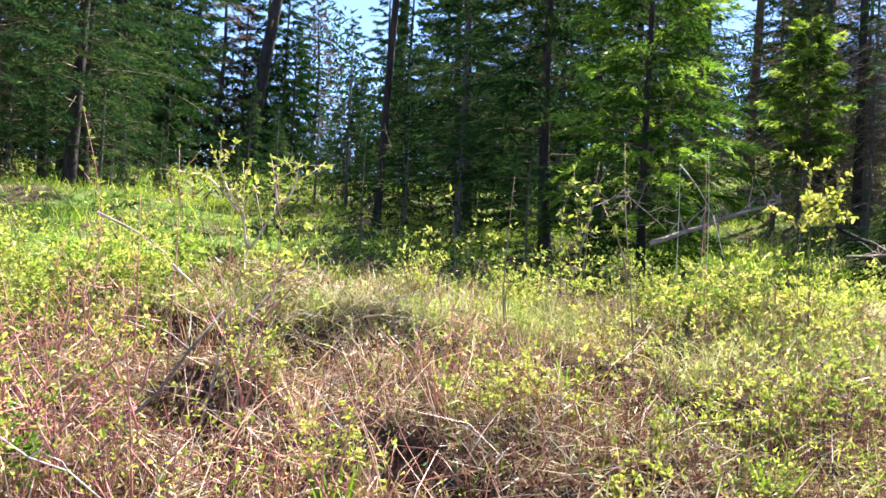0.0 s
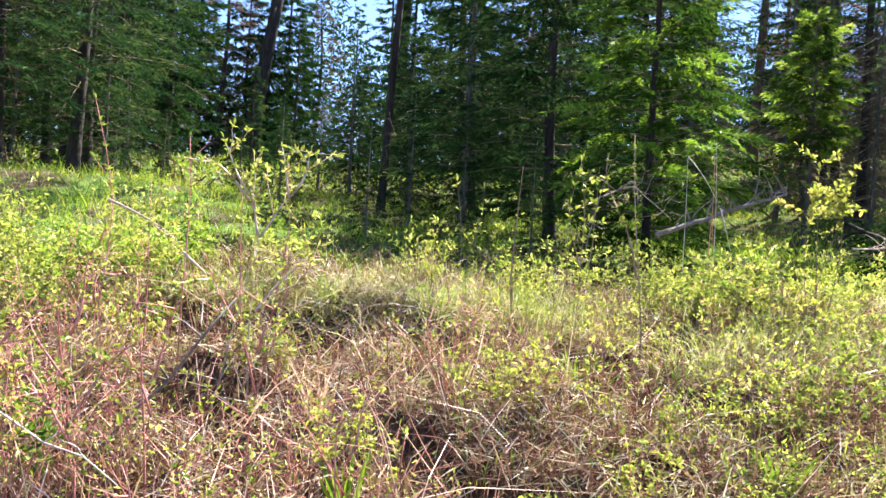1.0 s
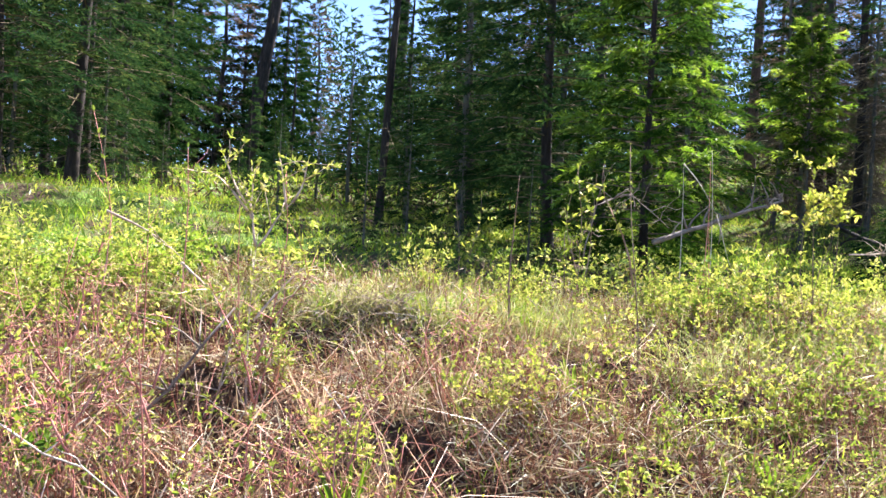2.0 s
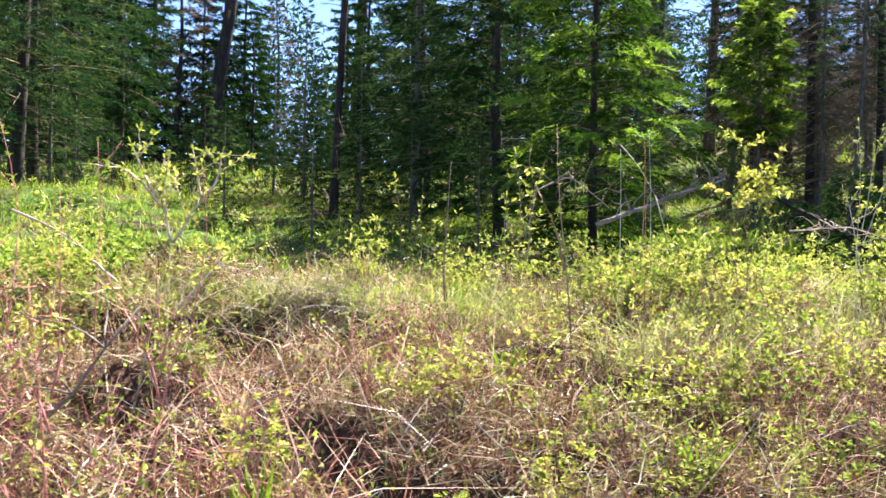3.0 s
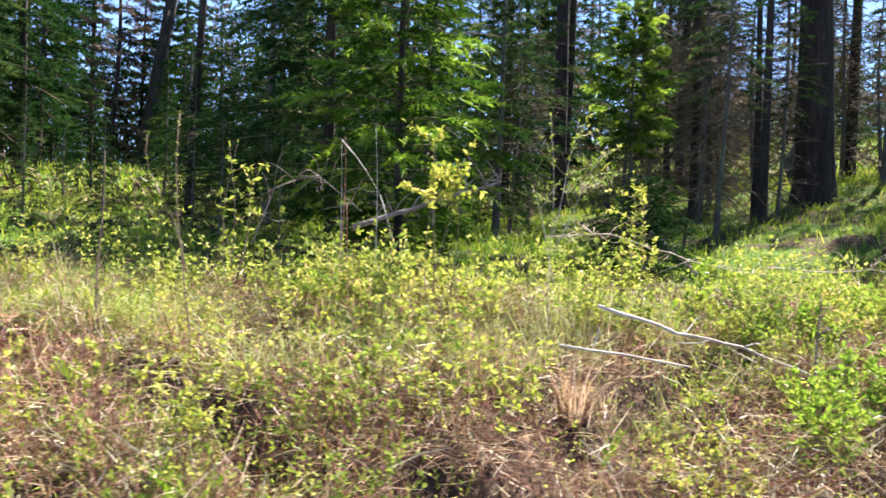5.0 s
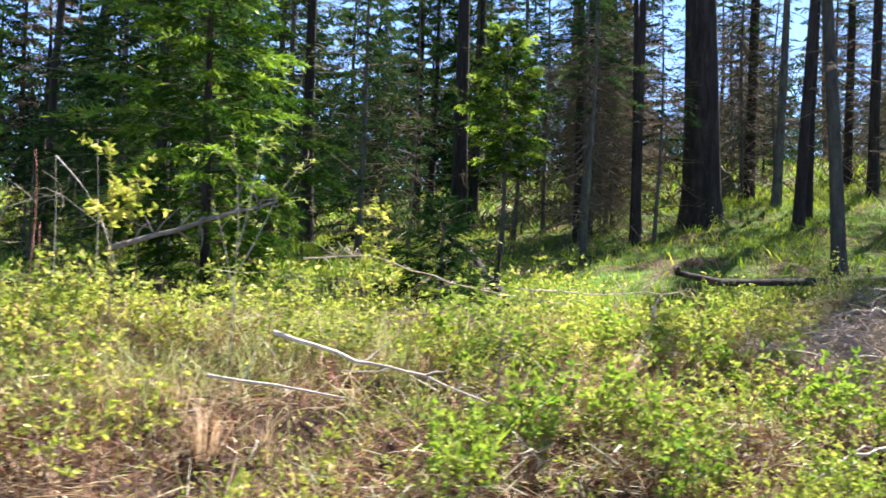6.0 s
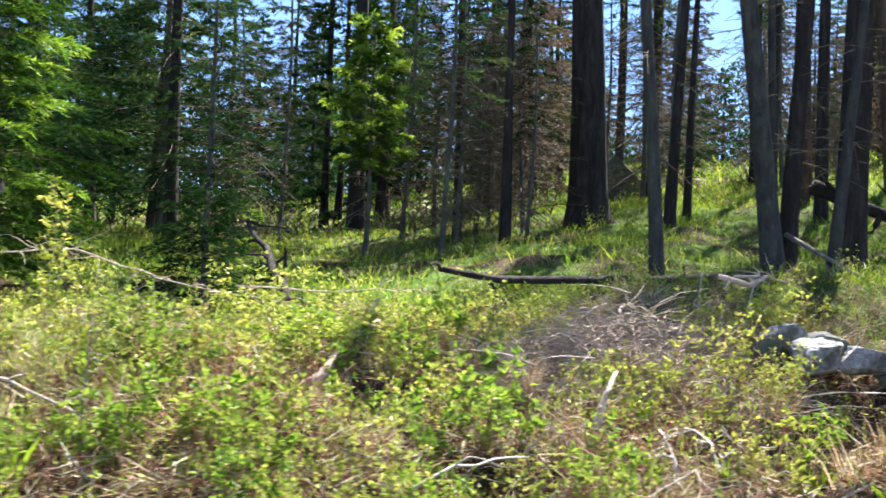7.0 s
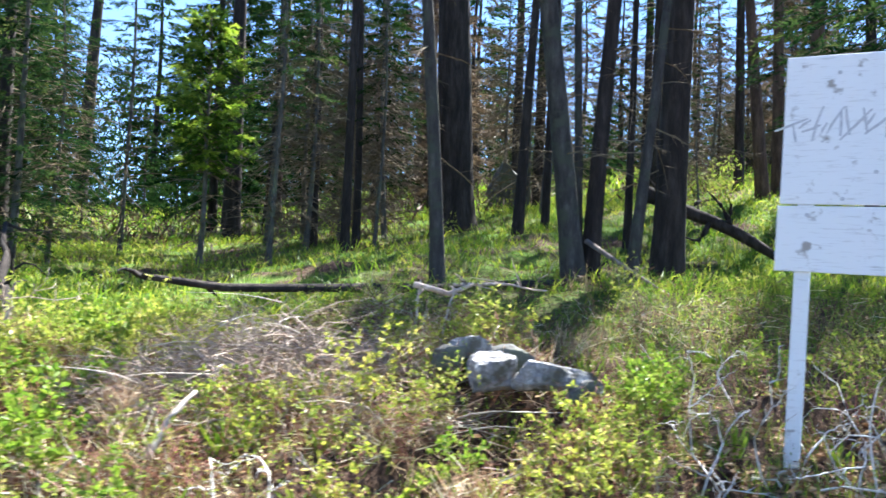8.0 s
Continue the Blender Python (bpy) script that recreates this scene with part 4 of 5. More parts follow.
scatter("dead_stems", "thin upright red-brown dead stems all over the bank", 15000, (-5.0, 14.0, 2.2, 6.6), upright(0.16, 0.55, 0.0045, 0.3), LITTER_DARK, 307, dry_keep, "dead stems")
scatter("arching_canes", "thin arching pinkish dead canes over the bank", 2000, (-5.0, 10.6, 2.2, 5.6), upright(0.25, 0.7, 0.004, 0.7), TANGLE, 312, dry_keep, "dead stems")
scatter("rose_canes", "crowded pale pinkish rose canes at the bank's foot", 900, (-4.0, 0.8, 2.2, 4.3), upright(0.3, 0.8, 0.005, 0.7), TANGLE, 313, None, "dead stems")
scatter("forest_ferns", "dull green undergrowth far back in the wood", 15000, (-32, 52, 19, 54), upright(0.25, 0.75, 0.05, 0.6), GRASS_GREEN, 314)
scatter("forest_bracken", "dead brown bracken far back in the wood", 12000, (-32, 52, 17, 54), upright(0.25, 0.75, 0.05, 0.8), LITTER_DARK, 315)
scatter("green_grass", "fresh green grass between the shrubs", 26000, (-5.5, 15.0, 2.2, 7.6), upright(0.08, 0.26, 0.007), GRASS_GREEN, 304, green_keep)
scatter("forest_grass", "bright green grass on the forest floor", 50000, (-8, 24, 7.2, 21), upright(0.10, 0.30, 0.014, 0.5), GRASS_GREEN, 305, lambda x, y: np.clip(0.42 + 0.75 * wobble(x, y, 0.3, 2.2), 0.18, 1) * (1 - 0.35 * (1 - smooth(3.5, 5.0, x)) * (1 - smooth(13, 16, y))))
scatter("forest_undergrowth", "brown twigs and old bracken on the forest floor", 24000, (-9, 26, 7.0, 24), matted, LITTER_DARK, 306)


def make_herb(seed, n, L, W, mat, label):
    rs = np.random.RandomState(seed)
    root = thing("broad_leaf_herb", label, "plant", "herbs on the bank")
    for _ in range(n):
        a = rs.uniform(0, 6.28)
        D = np.array([[math.cos(a) * rs.uniform(0.2, 0.8), math.sin(a) * rs.uniform(0.2, 0.8), 1.0]])
        V, F = leaf_set([[0.02 * math.cos(a), 0.02 * math.sin(a), -0.01]], D, L * rs.uniform(0.6, 1.1), W * rs.uniform(0.7, 1.1), rs, 0.3)
        part("blade", mesh_of("blade", V, F, mat), root)
    return root


herbs = [make_herb(240, 11, 0.22, 0.026, LEAF_GREEN, "tuft of broad fresh green blades"), make_herb(241, 9, 0.17, 0.030, GRASS_GREEN, "tuft of bright green lily-like blades"), make_herb(242, 13, 0.27, 0.022, GRASS_GREEN, "tall tuft of green blades")]
for i in range(120):
    x, y = bank.uniform(-2.5, 12.0) if i < 60 else bank.uniform(4.8, 10.0), bank.uniform(2.6, 6.0)
    plant(herbs[bank.randint(0, 3)], x, y, bank.uniform(0, 360), bank.uniform(0.7, 1.2))


def make_tuft(seed, n, L):
    rs = np.random.RandomState(seed)
    root = thing("dry_grass_tuft", "standing tuft of straw-pale dry grass", "grass", "dry tufts")
    P = rs.normal(size=(n, 3)) * (0.035, 0.035, 0)
    V, F = blade_set(P, P * 4 + rs.normal(size=(n, 3)) * 0.12 + (0, 0, 1), L * rs.uniform(0.5, 1.1, n), rs.uniform(0.004, 0.008, n), rs.uniform(0.1, 1.0, n), rs)
    tagged(part("straw", mesh_of("straw", V, F, GRASS_DRY), root), kind="stuff")
    return root


for i in range(3):
    plant(bushes[i], (17.8, 18.2, 17.3)[i], (13.6, 14.0, 14.2)[i], 50 * i, 1.5)


tufts = [make_tuft(250, 60, 0.42), make_tuft(251, 45, 0.34), make_tuft(252, 70, 0.5)]
for x, y in ((-0.03, 6.0), (0.80, 6.5), (-0.12, 6.1), (0.7, 6.4), (-0.9, 5.9), (3.3, 4.6), (3.7, 4.2), (2.4, 5.8), (7.6, 4.6)):
    plant(tufts[bank.randint(0, 3)], x, y, bank.uniform(0, 360), bank.uniform(0.8, 1.1))
for i in range(26):
    x, y = bank.uniform(4.6, 7.3), bank.uniform(2.6, 4.8)
    plant(bushes[bank.randint(5, 7)], x, y, bank.uniform(0, 360), bank.uniform(0.6, 0.95))
for i in range(60):
    x, y = bank.uniform(-3, 11), bank.uniform(2.7, 6.8)
    plant(tufts[bank.randint(0, 3)], x, y, bank.uniform(0, 360), bank.uniform(0.55, 1.0))
for k, x, y, s in ((5, 10.70, 4.6, 1.0), (6, 10.62, 4.75, 1.0), (5, 10.9, 4.8, 0.9), (2, 9.65, 3.7, 1.0), (0, 9.5, 3.75, 0.8), (4, 9.85, 3.8, 0.8), (1, 9.60, 3.55, 0.9), (3, 9.85, 3.6, 0.9), (0, 10.0, 3.75, 0.9), (6, 10.8, 4.9, 1.2), (4, 8.2, 4.45, 0.8), (2, 8.6, 4.3, 0.8), (0, 7.9, 4.6, 0.7), (4, 9.0, 4.5, 0.8), (5, 9.3, 4.3, 0.8), (1, 9.25, 4.55, 0.7), (6, 8.9, 4.0, 0.9), (5, 10.55, 4.4, 0.9), (5, 5.9, 3.6, 0.9), (1, 6.75, 5.1, 0.9), (4, 7.0, 5.35, 1.0), (0, 6.2, 5.3, 0.9), (5, 6.5, 4.9, 0.8), (2, 6.9, 5.6, 1.0), (0, 6.3, 4.0, 0.9), (6, 5.7, 4.2, 1.1), (1, 6.1, 3.2, 0.7), (5, 6.6, 3.4, 0.8), (2, 7.0, 3.9, 0.9)):
    plant(bushes[k], x, y, 40 * k, s)


# ---- single plants that stand out ----
def upshoot(name, label, x, y, lines, bark, leaf, gap, leaf_len, seed, thick=0.006, side=0, leafy_from=0.1, category="shrub", kink=0.03, drop=0.0, side_from=2):
    """A plant given by its stems: each a foot and a tip, as offsets in x, y and height above the ground there."""
    rs = np.random.RandomState(seed)
    root = thing(name, label, category, at=spot(x, y, drop))
    P, D = [], []
    for foot, tip in lines:
        pts, rad = grow(rs, foot, tip, thick, kink, 7)
        V, F = tube(pts, rad, 5)
        leaf_line(rs, pts, gap, leafy_from, P, D, 0.7)
        for _ in range(side):
            q = pts[rs.randint(side_from, 7 if side_from > 2 else 6)]
            v = rs.normal(size=3) * (1, 1, 0.4) + (0, 0, 0.6)
            p2, r2 = grow(rs, q, q + v / np.linalg.norm(v) * rs.uniform(0.12, 0.3), thick * 0.5, 0.06, 4)
            tube(p2, r2, 3, V, F)
            leaf_line(rs, p2, gap, 0.3, P, D, 0.7)
        part("stem", mesh_of("stem", V, F, bark, soft=True), root)
    if leaf is not None:
        n = len(P)
        L = leaf_len * rs.uniform(0.5, 1.2, n)
        V, F = leaf_set(P, D, L, L * rs.uniform(0.35, 0.5, n), rs)
        tagged(part("foliage", mesh_of("foliage", V, F, leaf), root), kind="stuff")
    return root


upshoot("willow_shrub", "grey forked willow with tufts of young yellow-green leaves", -0.43, 4.3,
        [((0.0, 0, -0.1), (0.0, 0, 1.06)), ((-0.01, 0, 1.00), (-0.07, 0, 1.24)), ((-0.07, 0, 1.22), (-0.20, 0, 1.50)), ((0.0, 0, 1.00), (0.17, 0.04, 1.26)), ((0.16, 0.03, 1.24), (0.23, 0.05, 1.46)), ((0.13, 0.03, 1.21), (0.08, 0.06, 1.47)),
         ((-0.06, 0, 1.18), (-0.30, -0.03, 1.38)), ((-0.04, 0, 1.14), (-0.05, 0.06, 1.42)), ((0, 0, 0.62), (0.25, 0, 0.92)), ((-0.25, 0.1, -0.05), (-0.05, 0.02, 0.80)), ((-0.75, 0, 1.14), (-0.38, 0.02, 0.90)), ((-0.38, 0.02, 0.90), (-0.15, 0.05, 0.55))],
        TWIG_PINK, LEAF_YOUNG, 0.024, 0.036, 401, 0.008, 2, 0.5, drop=0.14)
upshoot("rose_stem", "upright red-brown rose stem with few leaves", -0.82, 4.5, [((0, 0, -0.05), (-0.01, 0, 1.45)), ((0.28, 0, -0.05), (0.22, 0, 1.15)), ((0.42, 0.1, 0), (0.45, 0.1, 1.25)), ((-0.30, 0, -0.05), (-0.47, 0, 1.50)), ((-0.2, 0, 0.0), (-0.22, 0.05, 1.1))],
        STEM_RED, LEAF_YOUNG, 0.07, 0.034, 402, 0.006, 2, 0.4)
upshoot("willow_shoot", "tall bare budding willow shoot", 1.72, 4.68, [((0.03, 0, -0.1), (-0.07, 0, 1.60)), ((0.0, 0, 0.75), (-0.22, 0, 1.46))], STEM_BROWN, LEAF_YOUNG, 0.035, 0.018, 403, 0.007, 0, 0.3)
upshoot("leafy_shoot", "slim shoot with yellow-green leaves", 1.80, 6.4, [((0, 0, 0), (0.08, 0, 1.28))], STEM_BROWN, LEAF_YOUNG, 0.05, 0.05, 404, 0.006, 1, 0.3)
upshoot("dead_stalk", "bare brown weed stalk", 1.17, 5.4, [((0, 0, -0.05), (0, 0, 1.10))], STEM_BROWN, None, 0.1, 0.03, 405, 0.009, 0, category="stalk")
upshoot("bent_stalk", "pale dead stalk bent over at the top", 2.64, 6.1, [((0, 0, -0.05), (-0.03, 0, 1.30)), ((-0.03, 0, 1.30), (0.26, 0, 0.92)), ((0.26, 0, 0.92), (0.40, 0, 0.50)), ((0.26, 0.05, -0.05), (0.22, 0.05, 1.42))],
        STICK_PALE, None, 0.1, 0.03, 406, 0.005, 0, category="stalk", kink=0.012)
upshoot("dead_stalk", "thick reddish dead stalk", 2.60, 5.6, [((0, 0, -0.05), (0.0, 0, 1.30)), ((0.04, 0.02, -0.05), (0.02, 0.05, 0.85))], STEM_RED, None, 0.1, 0.03, 407, 0.006, 0, category="stalk", kink=0.012)
upshoot("leafy_shoot", "two slim shoots with curled yellow leaves", 1.05, 7.3, [((0, 0, 0), (-0.05, 0, 0.98)), ((0.06, 0, 0), (0.20, 0, 0.92))], STEM_BROWN, LEAF_YOUNG, 0.05, 0.06, 408, 0.006, 1, 0.4)
upshoot("leafy_shoot", "slim shoots with hanging yellow-green leaves", 1.88, 6.3, [((0, 0, 0), (-0.04, 0, 1.24)), ((0.03, 0, 0.3), (0.15, 0, 1.06)), ((0, 0, 0.2), (-0.12, 0.05, 0.9))], STEM_BROWN, LEAF_YOUNG, 0.045, 0.055, 409, 0.006, 2, 0.3)
upshoot("leafy_bush", "round tuft of bright yellow leaves on thin stems", 3.14, 5.1, [((0, 0, 0), (-0.05, 0, 1.20)), ((0.02, 0, 0), (0.06, 0.02, 1.16)), ((0, 0.03, 0), (0.0, 0.1, 1.08)), ((0, 0, 0.1), (0.1, -0.05, 1.0))],
        STEM_BROWN, LEAF_YOUNG, 0.016, 0.046, 410, 0.0045, 4, 0.82, side_from=5)
upshoot("budding_shrub", "tall pale budding shrub with forked stems", 3.82, 4.9, [((0, 0, -0.05), (-0.05, 0, 1.50)), ((-0.01, 0, 0.8), (0.12, 0, 1.48)), ((0, 0, 0.7), (0.34, 0.1, 1.36)), ((0, 0, 0.5), (-0.16, 0, 1.10))],
        STICK_PALE, LEAF_YOUNG, 0.030, 0.026, 411, 0.0038, 4, 0.4)
upshoot("leafy_bush", "upright shoot thick with bright green leaves", 4.74, 5.85, [((0, 0, 0), (0.0, 0, 1.15)), ((0.05, 0, 0), (0.07, 0.03, 1.05)), ((-0.03, 0, 0), (-0.06, 0.02, 0.8)), ((0.1, 0, 0), (0.18, 0, 0.6))],
        STEM_BROWN, LEAF_YOUNG, 0.018, 0.045, 412, 0.006, 4, 0.3)
for i in range(10):
    x, y = -2.5 + 0.27 * i + 0.12 * math.sin(i * 5.1), 3.05 + 0.55 * (0.5 + 0.5 * math.sin(i * 2.7))
    rise = 0.74 + 0.18 * (i % 3)
    upshoot("red_stemmed_shrub", "crimson bare stems with small new leaves", x, y, [((0, 0, -0.05), (0.06 - 0.05 * (i % 4), 0.0, rise)), ((0.0, 0, rise * 0.55), (0.20 - 0.1 * (i % 2), 0.05, rise * 0.98)), ((0.0, 0, rise * 0.4), (-0.22, 0.03, rise * 0.85)), ((0.03, 0, -0.05), (0.24, 0.05, 0.5))],
            STEM_RED, LEAF_YOUNG, 0.09, 0.03, 420 + i, 0.0056, 3, 0.4, kink=0.04)


# ---- dead wood ----
def dead_wood(name, label, line, thick, mat, seed, twigs=0, twig_len=0.3, category="branch", sides=7, kink=0.02):
    """A fallen branch or log along a line of places in the world, with broken side twigs."""
    rs = np.random.RandomState(seed)
    o = np.array(line[0], float)
    pts = []
    for a, b in zip(line[:-1], line[1:]):
        a, b = np.array(a) - o, np.array(b) - o
        for k in range(4):
            pts.append(a + (b - a) * k / 4 + rs.normal(size=3) * kink * np.linalg.norm(b - a) * (0 if k == 0 else 0.6))
    pts.append(np.array(line[-1]) - o)
    n = len(pts)
    V, F = tube(pts, [0.5 * thick * (1 - 0.55 * i / (n - 1)) * rs.uniform(0.9, 1.12) for i in range(n)], sides)
    root = thing(name, label, category, at=tuple(o))
    part("limb", mesh_of("limb", V, F, mat, soft=True), root)
    for _ in range(twigs):
        q = pts[rs.randint(1, n)]
        v = rs.normal(size=3) * (1, 0.7, 0.8) + (0, 0, 0.25)
        p2, r2 = grow(rs, q, q + v / np.linalg.norm(v) * twig_len * rs.uniform(0.4, 1.1), thick * 0.2 + 0.002, 0.1, 5)
        V, F = tube(p2, r2, 4)
        part("twig", mesh_of("twig", V, F, mat, soft=True), root)
    return root


dead_wood("fallen_branch", "long bleached branch lying across the shrubs", [(4.03, 4.70, 1.27), (4.46, 4.55, 1.13), (4.82, 4.45, 1.07), (5.18, 4.28, 0.92)], 0.024, STICK_PALE, 501, 3, 0.3)
dead_wood("fallen_branch", "thin bleached stick lying in the shrubs", [(3.70, 4.42, 1.07), (4.36, 4.20, 0.99)], 0.018, STICK_PALE, 502, 2, 0.25)
dead_wood("broken_branch", "short pale broken branch standing in dead grass", [(7.71, 4.08, 0.86), (7.80, 4.16, 1.03), (7.92, 4.27, 1.14)], 0.042, STICK_PALE, 503, 1, 0.2)
dead_wood("broken_stump", "leaning pale rotten stump among the shrubs", [(6.32, 5.05, 0.92), (6.58, 5.38, 1.16), (6.85, 5.72, 1.32)], 0.085, TWIG_PINK, 504, 3, 0.25)
dead_wood("fallen_tree", "fallen grey dead tree with broken twigs", [(2.80, 7.12, 1.72), (3.5, 7.25, 1.98), (4.12, 7.3, 2.19)], 0.05, TWIG_GREY, 505, 20, 0.30)
dead_wood("fallen_tree", "dark fallen trunk sloping to the forest floor", [(6.45, 7.9, 1.30), (6.3, 8.6, 1.75), (6.10, 9.7, 2.2)], 0.11, BARK, 506, 8, 0.5)
dead_wood("fallen_log", "long dark log lying along the clearing", [(12.05, 8.25, 1.80), (10.1, 7.75, 1.68), (8.2, 7.0, 1.63), (7.55, 6.68, 1.70)], 0.11, BARK, 507, 4, 0.3, kink=0.003)
dead_wood("fallen_branch", "grey dead pole leaning on the ground", [(12.2, 8.35, 2.28), (12.86, 7.2, 1.55)], 0.06, TWIG_GREY, 508, 3, 0.3)
dead_wood("fallen_tree", "thick dark trunk leaning across the clearing", [(14.0, 10.1, 3.12), (14.8, 9.65, 2.75), (15.7, 9.1, 2.15)], 0.24, BARK, 509, 5, 0.7)
dead_wood("fallen_branch", "pale dead branch at the foot of the pines", [(9.8, 5.9, 1.72), (10.3, 6.2, 1.74), (10.9, 6.6, 1.70)], 0.03, TWIG_PINK, 510, 5, 0.35)
dead_wood("dead_treetop", "arching grey twigs of a fallen treetop", [(2.0, 6.6, 1.55), (2.15, 6.8, 2.0), (2.5, 6.9, 2.12), (2.85, 6.9, 1.85)], 0.014, TWIG_GREY, 511, 22, 0.35)
dead_wood("dead_treetop", "tangle of pale dead twigs on the bank crest", [(4.3, 6.5, 1.70), (4.8, 6.4, 1.74), (5.4, 6.2, 1.55), (6.2, 6.0, 1.42)], 0.012, TWIG_PINK, 512, 34, 0.32)
dead_wood("fallen_branch", "long thin bleached branch on the bank crest", [(5.9, 6.1, 1.52), (6.6, 6.05, 1.50), (7.2, 6.0, 1.54)], 0.013, TWIG_PINK, 516, 14, 0.22)
dead_wood("dead_sapling", "grey dead weed with broken twigs among the shrubs", [(5.17, 4.3, 0.80), (5.18, 4.3, 1.1), (5.20, 4.3, 1.38)], 0.014, TWIG_GREY, 520, 12, 0.16)
dead_wood("dead_sapling", "broken pale dead sapling standing on the bank", [(9.49, 5.4, 1.0), (9.55, 5.4, 1.35), (9.63, 5.4, 1.66)], 0.022, STICK_PALE, 517, 4, 0.16)
dead_wood("dead_sapling", "thin pale dead stem standing on the bank", [(9.50, 6.0, 1.15), (9.54, 6.0, 1.4), (9.57, 6.0, 1.75)], 0.02, STICK_PALE, 518, 2, 0.14)
dead_wood("broken_branch", "pale splintered branch caught on dead stems", [(9.36, 5.45, 1.71), (9.60, 5.42, 1.65), (9.82, 5.5, 1.73)], 0.05, TWIG_PINK, 519, 5, 0.16)
dead_wood("fallen_branch", "thin curved bleached stick in the grass", [(6.55, 3.55, 0.70), (6.8, 3.62, 0.80), (7.2, 3.75, 0.80)], 0.02, STICK_PALE, 513, 2, 0.25)
dead_wood("fallen_branch", "thin white stick in the dead grass", [(-1.35, 3.3, 0.85), (-0.75, 3.0, 0.62)], 0.010, STICK_PALE, 514, 2, 0.2)
dead_wood("fallen_branch", "grey leaning stick among red stems", [(-1.0, 3.6, 0.55), (-0.45, 3.6, 1.25)], 0.02, TWIG_GREY, 515, 4, 0.3)
for i in range(100):
    x, y = bank.uniform(-3.5, 13.5) if i < 60 else bank.uniform(7.0, 10.2), bank.uniform(2.6, 6.6 if i < 60 else 4.8)
    a, L = bank.uniform(0, 6.28), bank.uniform(0.15, 0.55)
    x2, y2 = x + math.cos(a) * L, y + math.sin(a) * L * 0.7
    z1, z2 = float(height(x, y)), float(height(x2, y2))
    tagged(dead_wood("fallen_stick", "thin bleached stick on the dead grass", [(x, y, z1 + 0.03), ((x + x2) / 2, (y + y2) / 2, (z1 + z2) / 2 + bank.uniform(0.08, 0.2)), (x2, y2, z2 + bank.uniform(0.02, 0.25))], bank.uniform(0.008, 0.018),
                     STICK_PALE if bank.uniform() < 0.6 else TWIG_GREY, 600 + i, bank.randint(0, 3), 0.18, sides=5), group="loose sticks")


def dead_bush(x, y, tips, seed, label="bleached bare crooked branches of a dead bush"):
    root = thing("dead_bush", label, "shrub", "dead bushes", at=spot(x, y, 0.04))
    rs = np.random.RandomState(seed)

    def crooked(p, d, length, r, V, F, depth):
        """A branch of short straight runs that turns sharply at its knots and forks there."""
        line, runs = [np.array(p, float)], 4
        for k in range(runs):
            d = d + rs.normal(size=3) * (0.75, 0.5, 0.55) * (0.35 if k == 0 else 0.8) + (0, 0, -0.12 * k)
            d = d / np.linalg.norm(d)
            line.append(line[-1] + d * length / runs * rs.uniform(0.6, 1.3))
            if depth < 2 and rs.uniform() < 0.75:
                v = d + rs.normal(size=3) * (0.9, 0.6, 0.6)
                crooked(line[-1], v / np.linalg.norm(v), length * rs.uniform(0.2, 0.45), r * 0.6, V, F, depth + 1)
        dense = []
        for a, b in zip(line[:-1], line[1:]):
            dense += [a, a + (b - a) * 0.5 + rs.normal(size=3) * 0.004]
        dense.append(line[-1])
        n = len(dense)
        tube(dense, [r * (1 - 0.65 * i / (n - 1)) * rs.uniform(0.85, 1.15) for i in range(n)], 5, V, F)

    for dx, dy, dz in tips:
        V, F = [], []
        aim = np.array([dx, dy, dz])
        crooked((0.25 * dx, 0.25 * dy, 0), aim / np.linalg.norm(aim), np.linalg.norm(aim) * 1.0, 0.0072, V, F, 0)
        part("branch", mesh_of("branch", V, F, STICK_WHITE, soft=True), root)


dead_bush(10.25, 3.55, ((-0.22, 0, 0.42), (0.30, 0.1, 0.78), (0.65, 0.1, 0.72), (0.35, -0.1, 0.30)), 701)
dead_bush(10.95, 3.65, ((-0.35, 0.1, 0.60), (0.25, 0.1, 0.75), (-0.1, 0, 0.40), (0.5, 0, 0.45)), 702)
dead_bush(11.55, 3.60, ((0.0, 0.1, 0.95), (0.25, 0.1, 0.80), (-0.3, 0, 0.6), (0.5, 0.1, 0.6)), 703)
dead_bush(11.95, 4.2, ((0.1, 0.1, 1.25), (0.35, 0.0, 1.0), (-0.2, 0, 0.8)), 705)
dead_bush(12.3, 3.9, ((0.0, 0.1, 0.9), (0.3, 0.1, 0.6), (-0.35, 0, 0.6)), 706)
dead_bush(9.0, 3.5, ((-0.25, 0.1, 0.35), (0.25, 0.1, 0.40), (0.05, 0, 0.45)), 704)
dead_bush(9.55, 3.25, ((-0.1, 0.0, 0.50), (0.2, 0.1, 0.45)), 707)
dead_bush(8.1, 3.7, ((-0.2, 0.0, 0.35), (0.3, 0.1, 0.42)), 708)


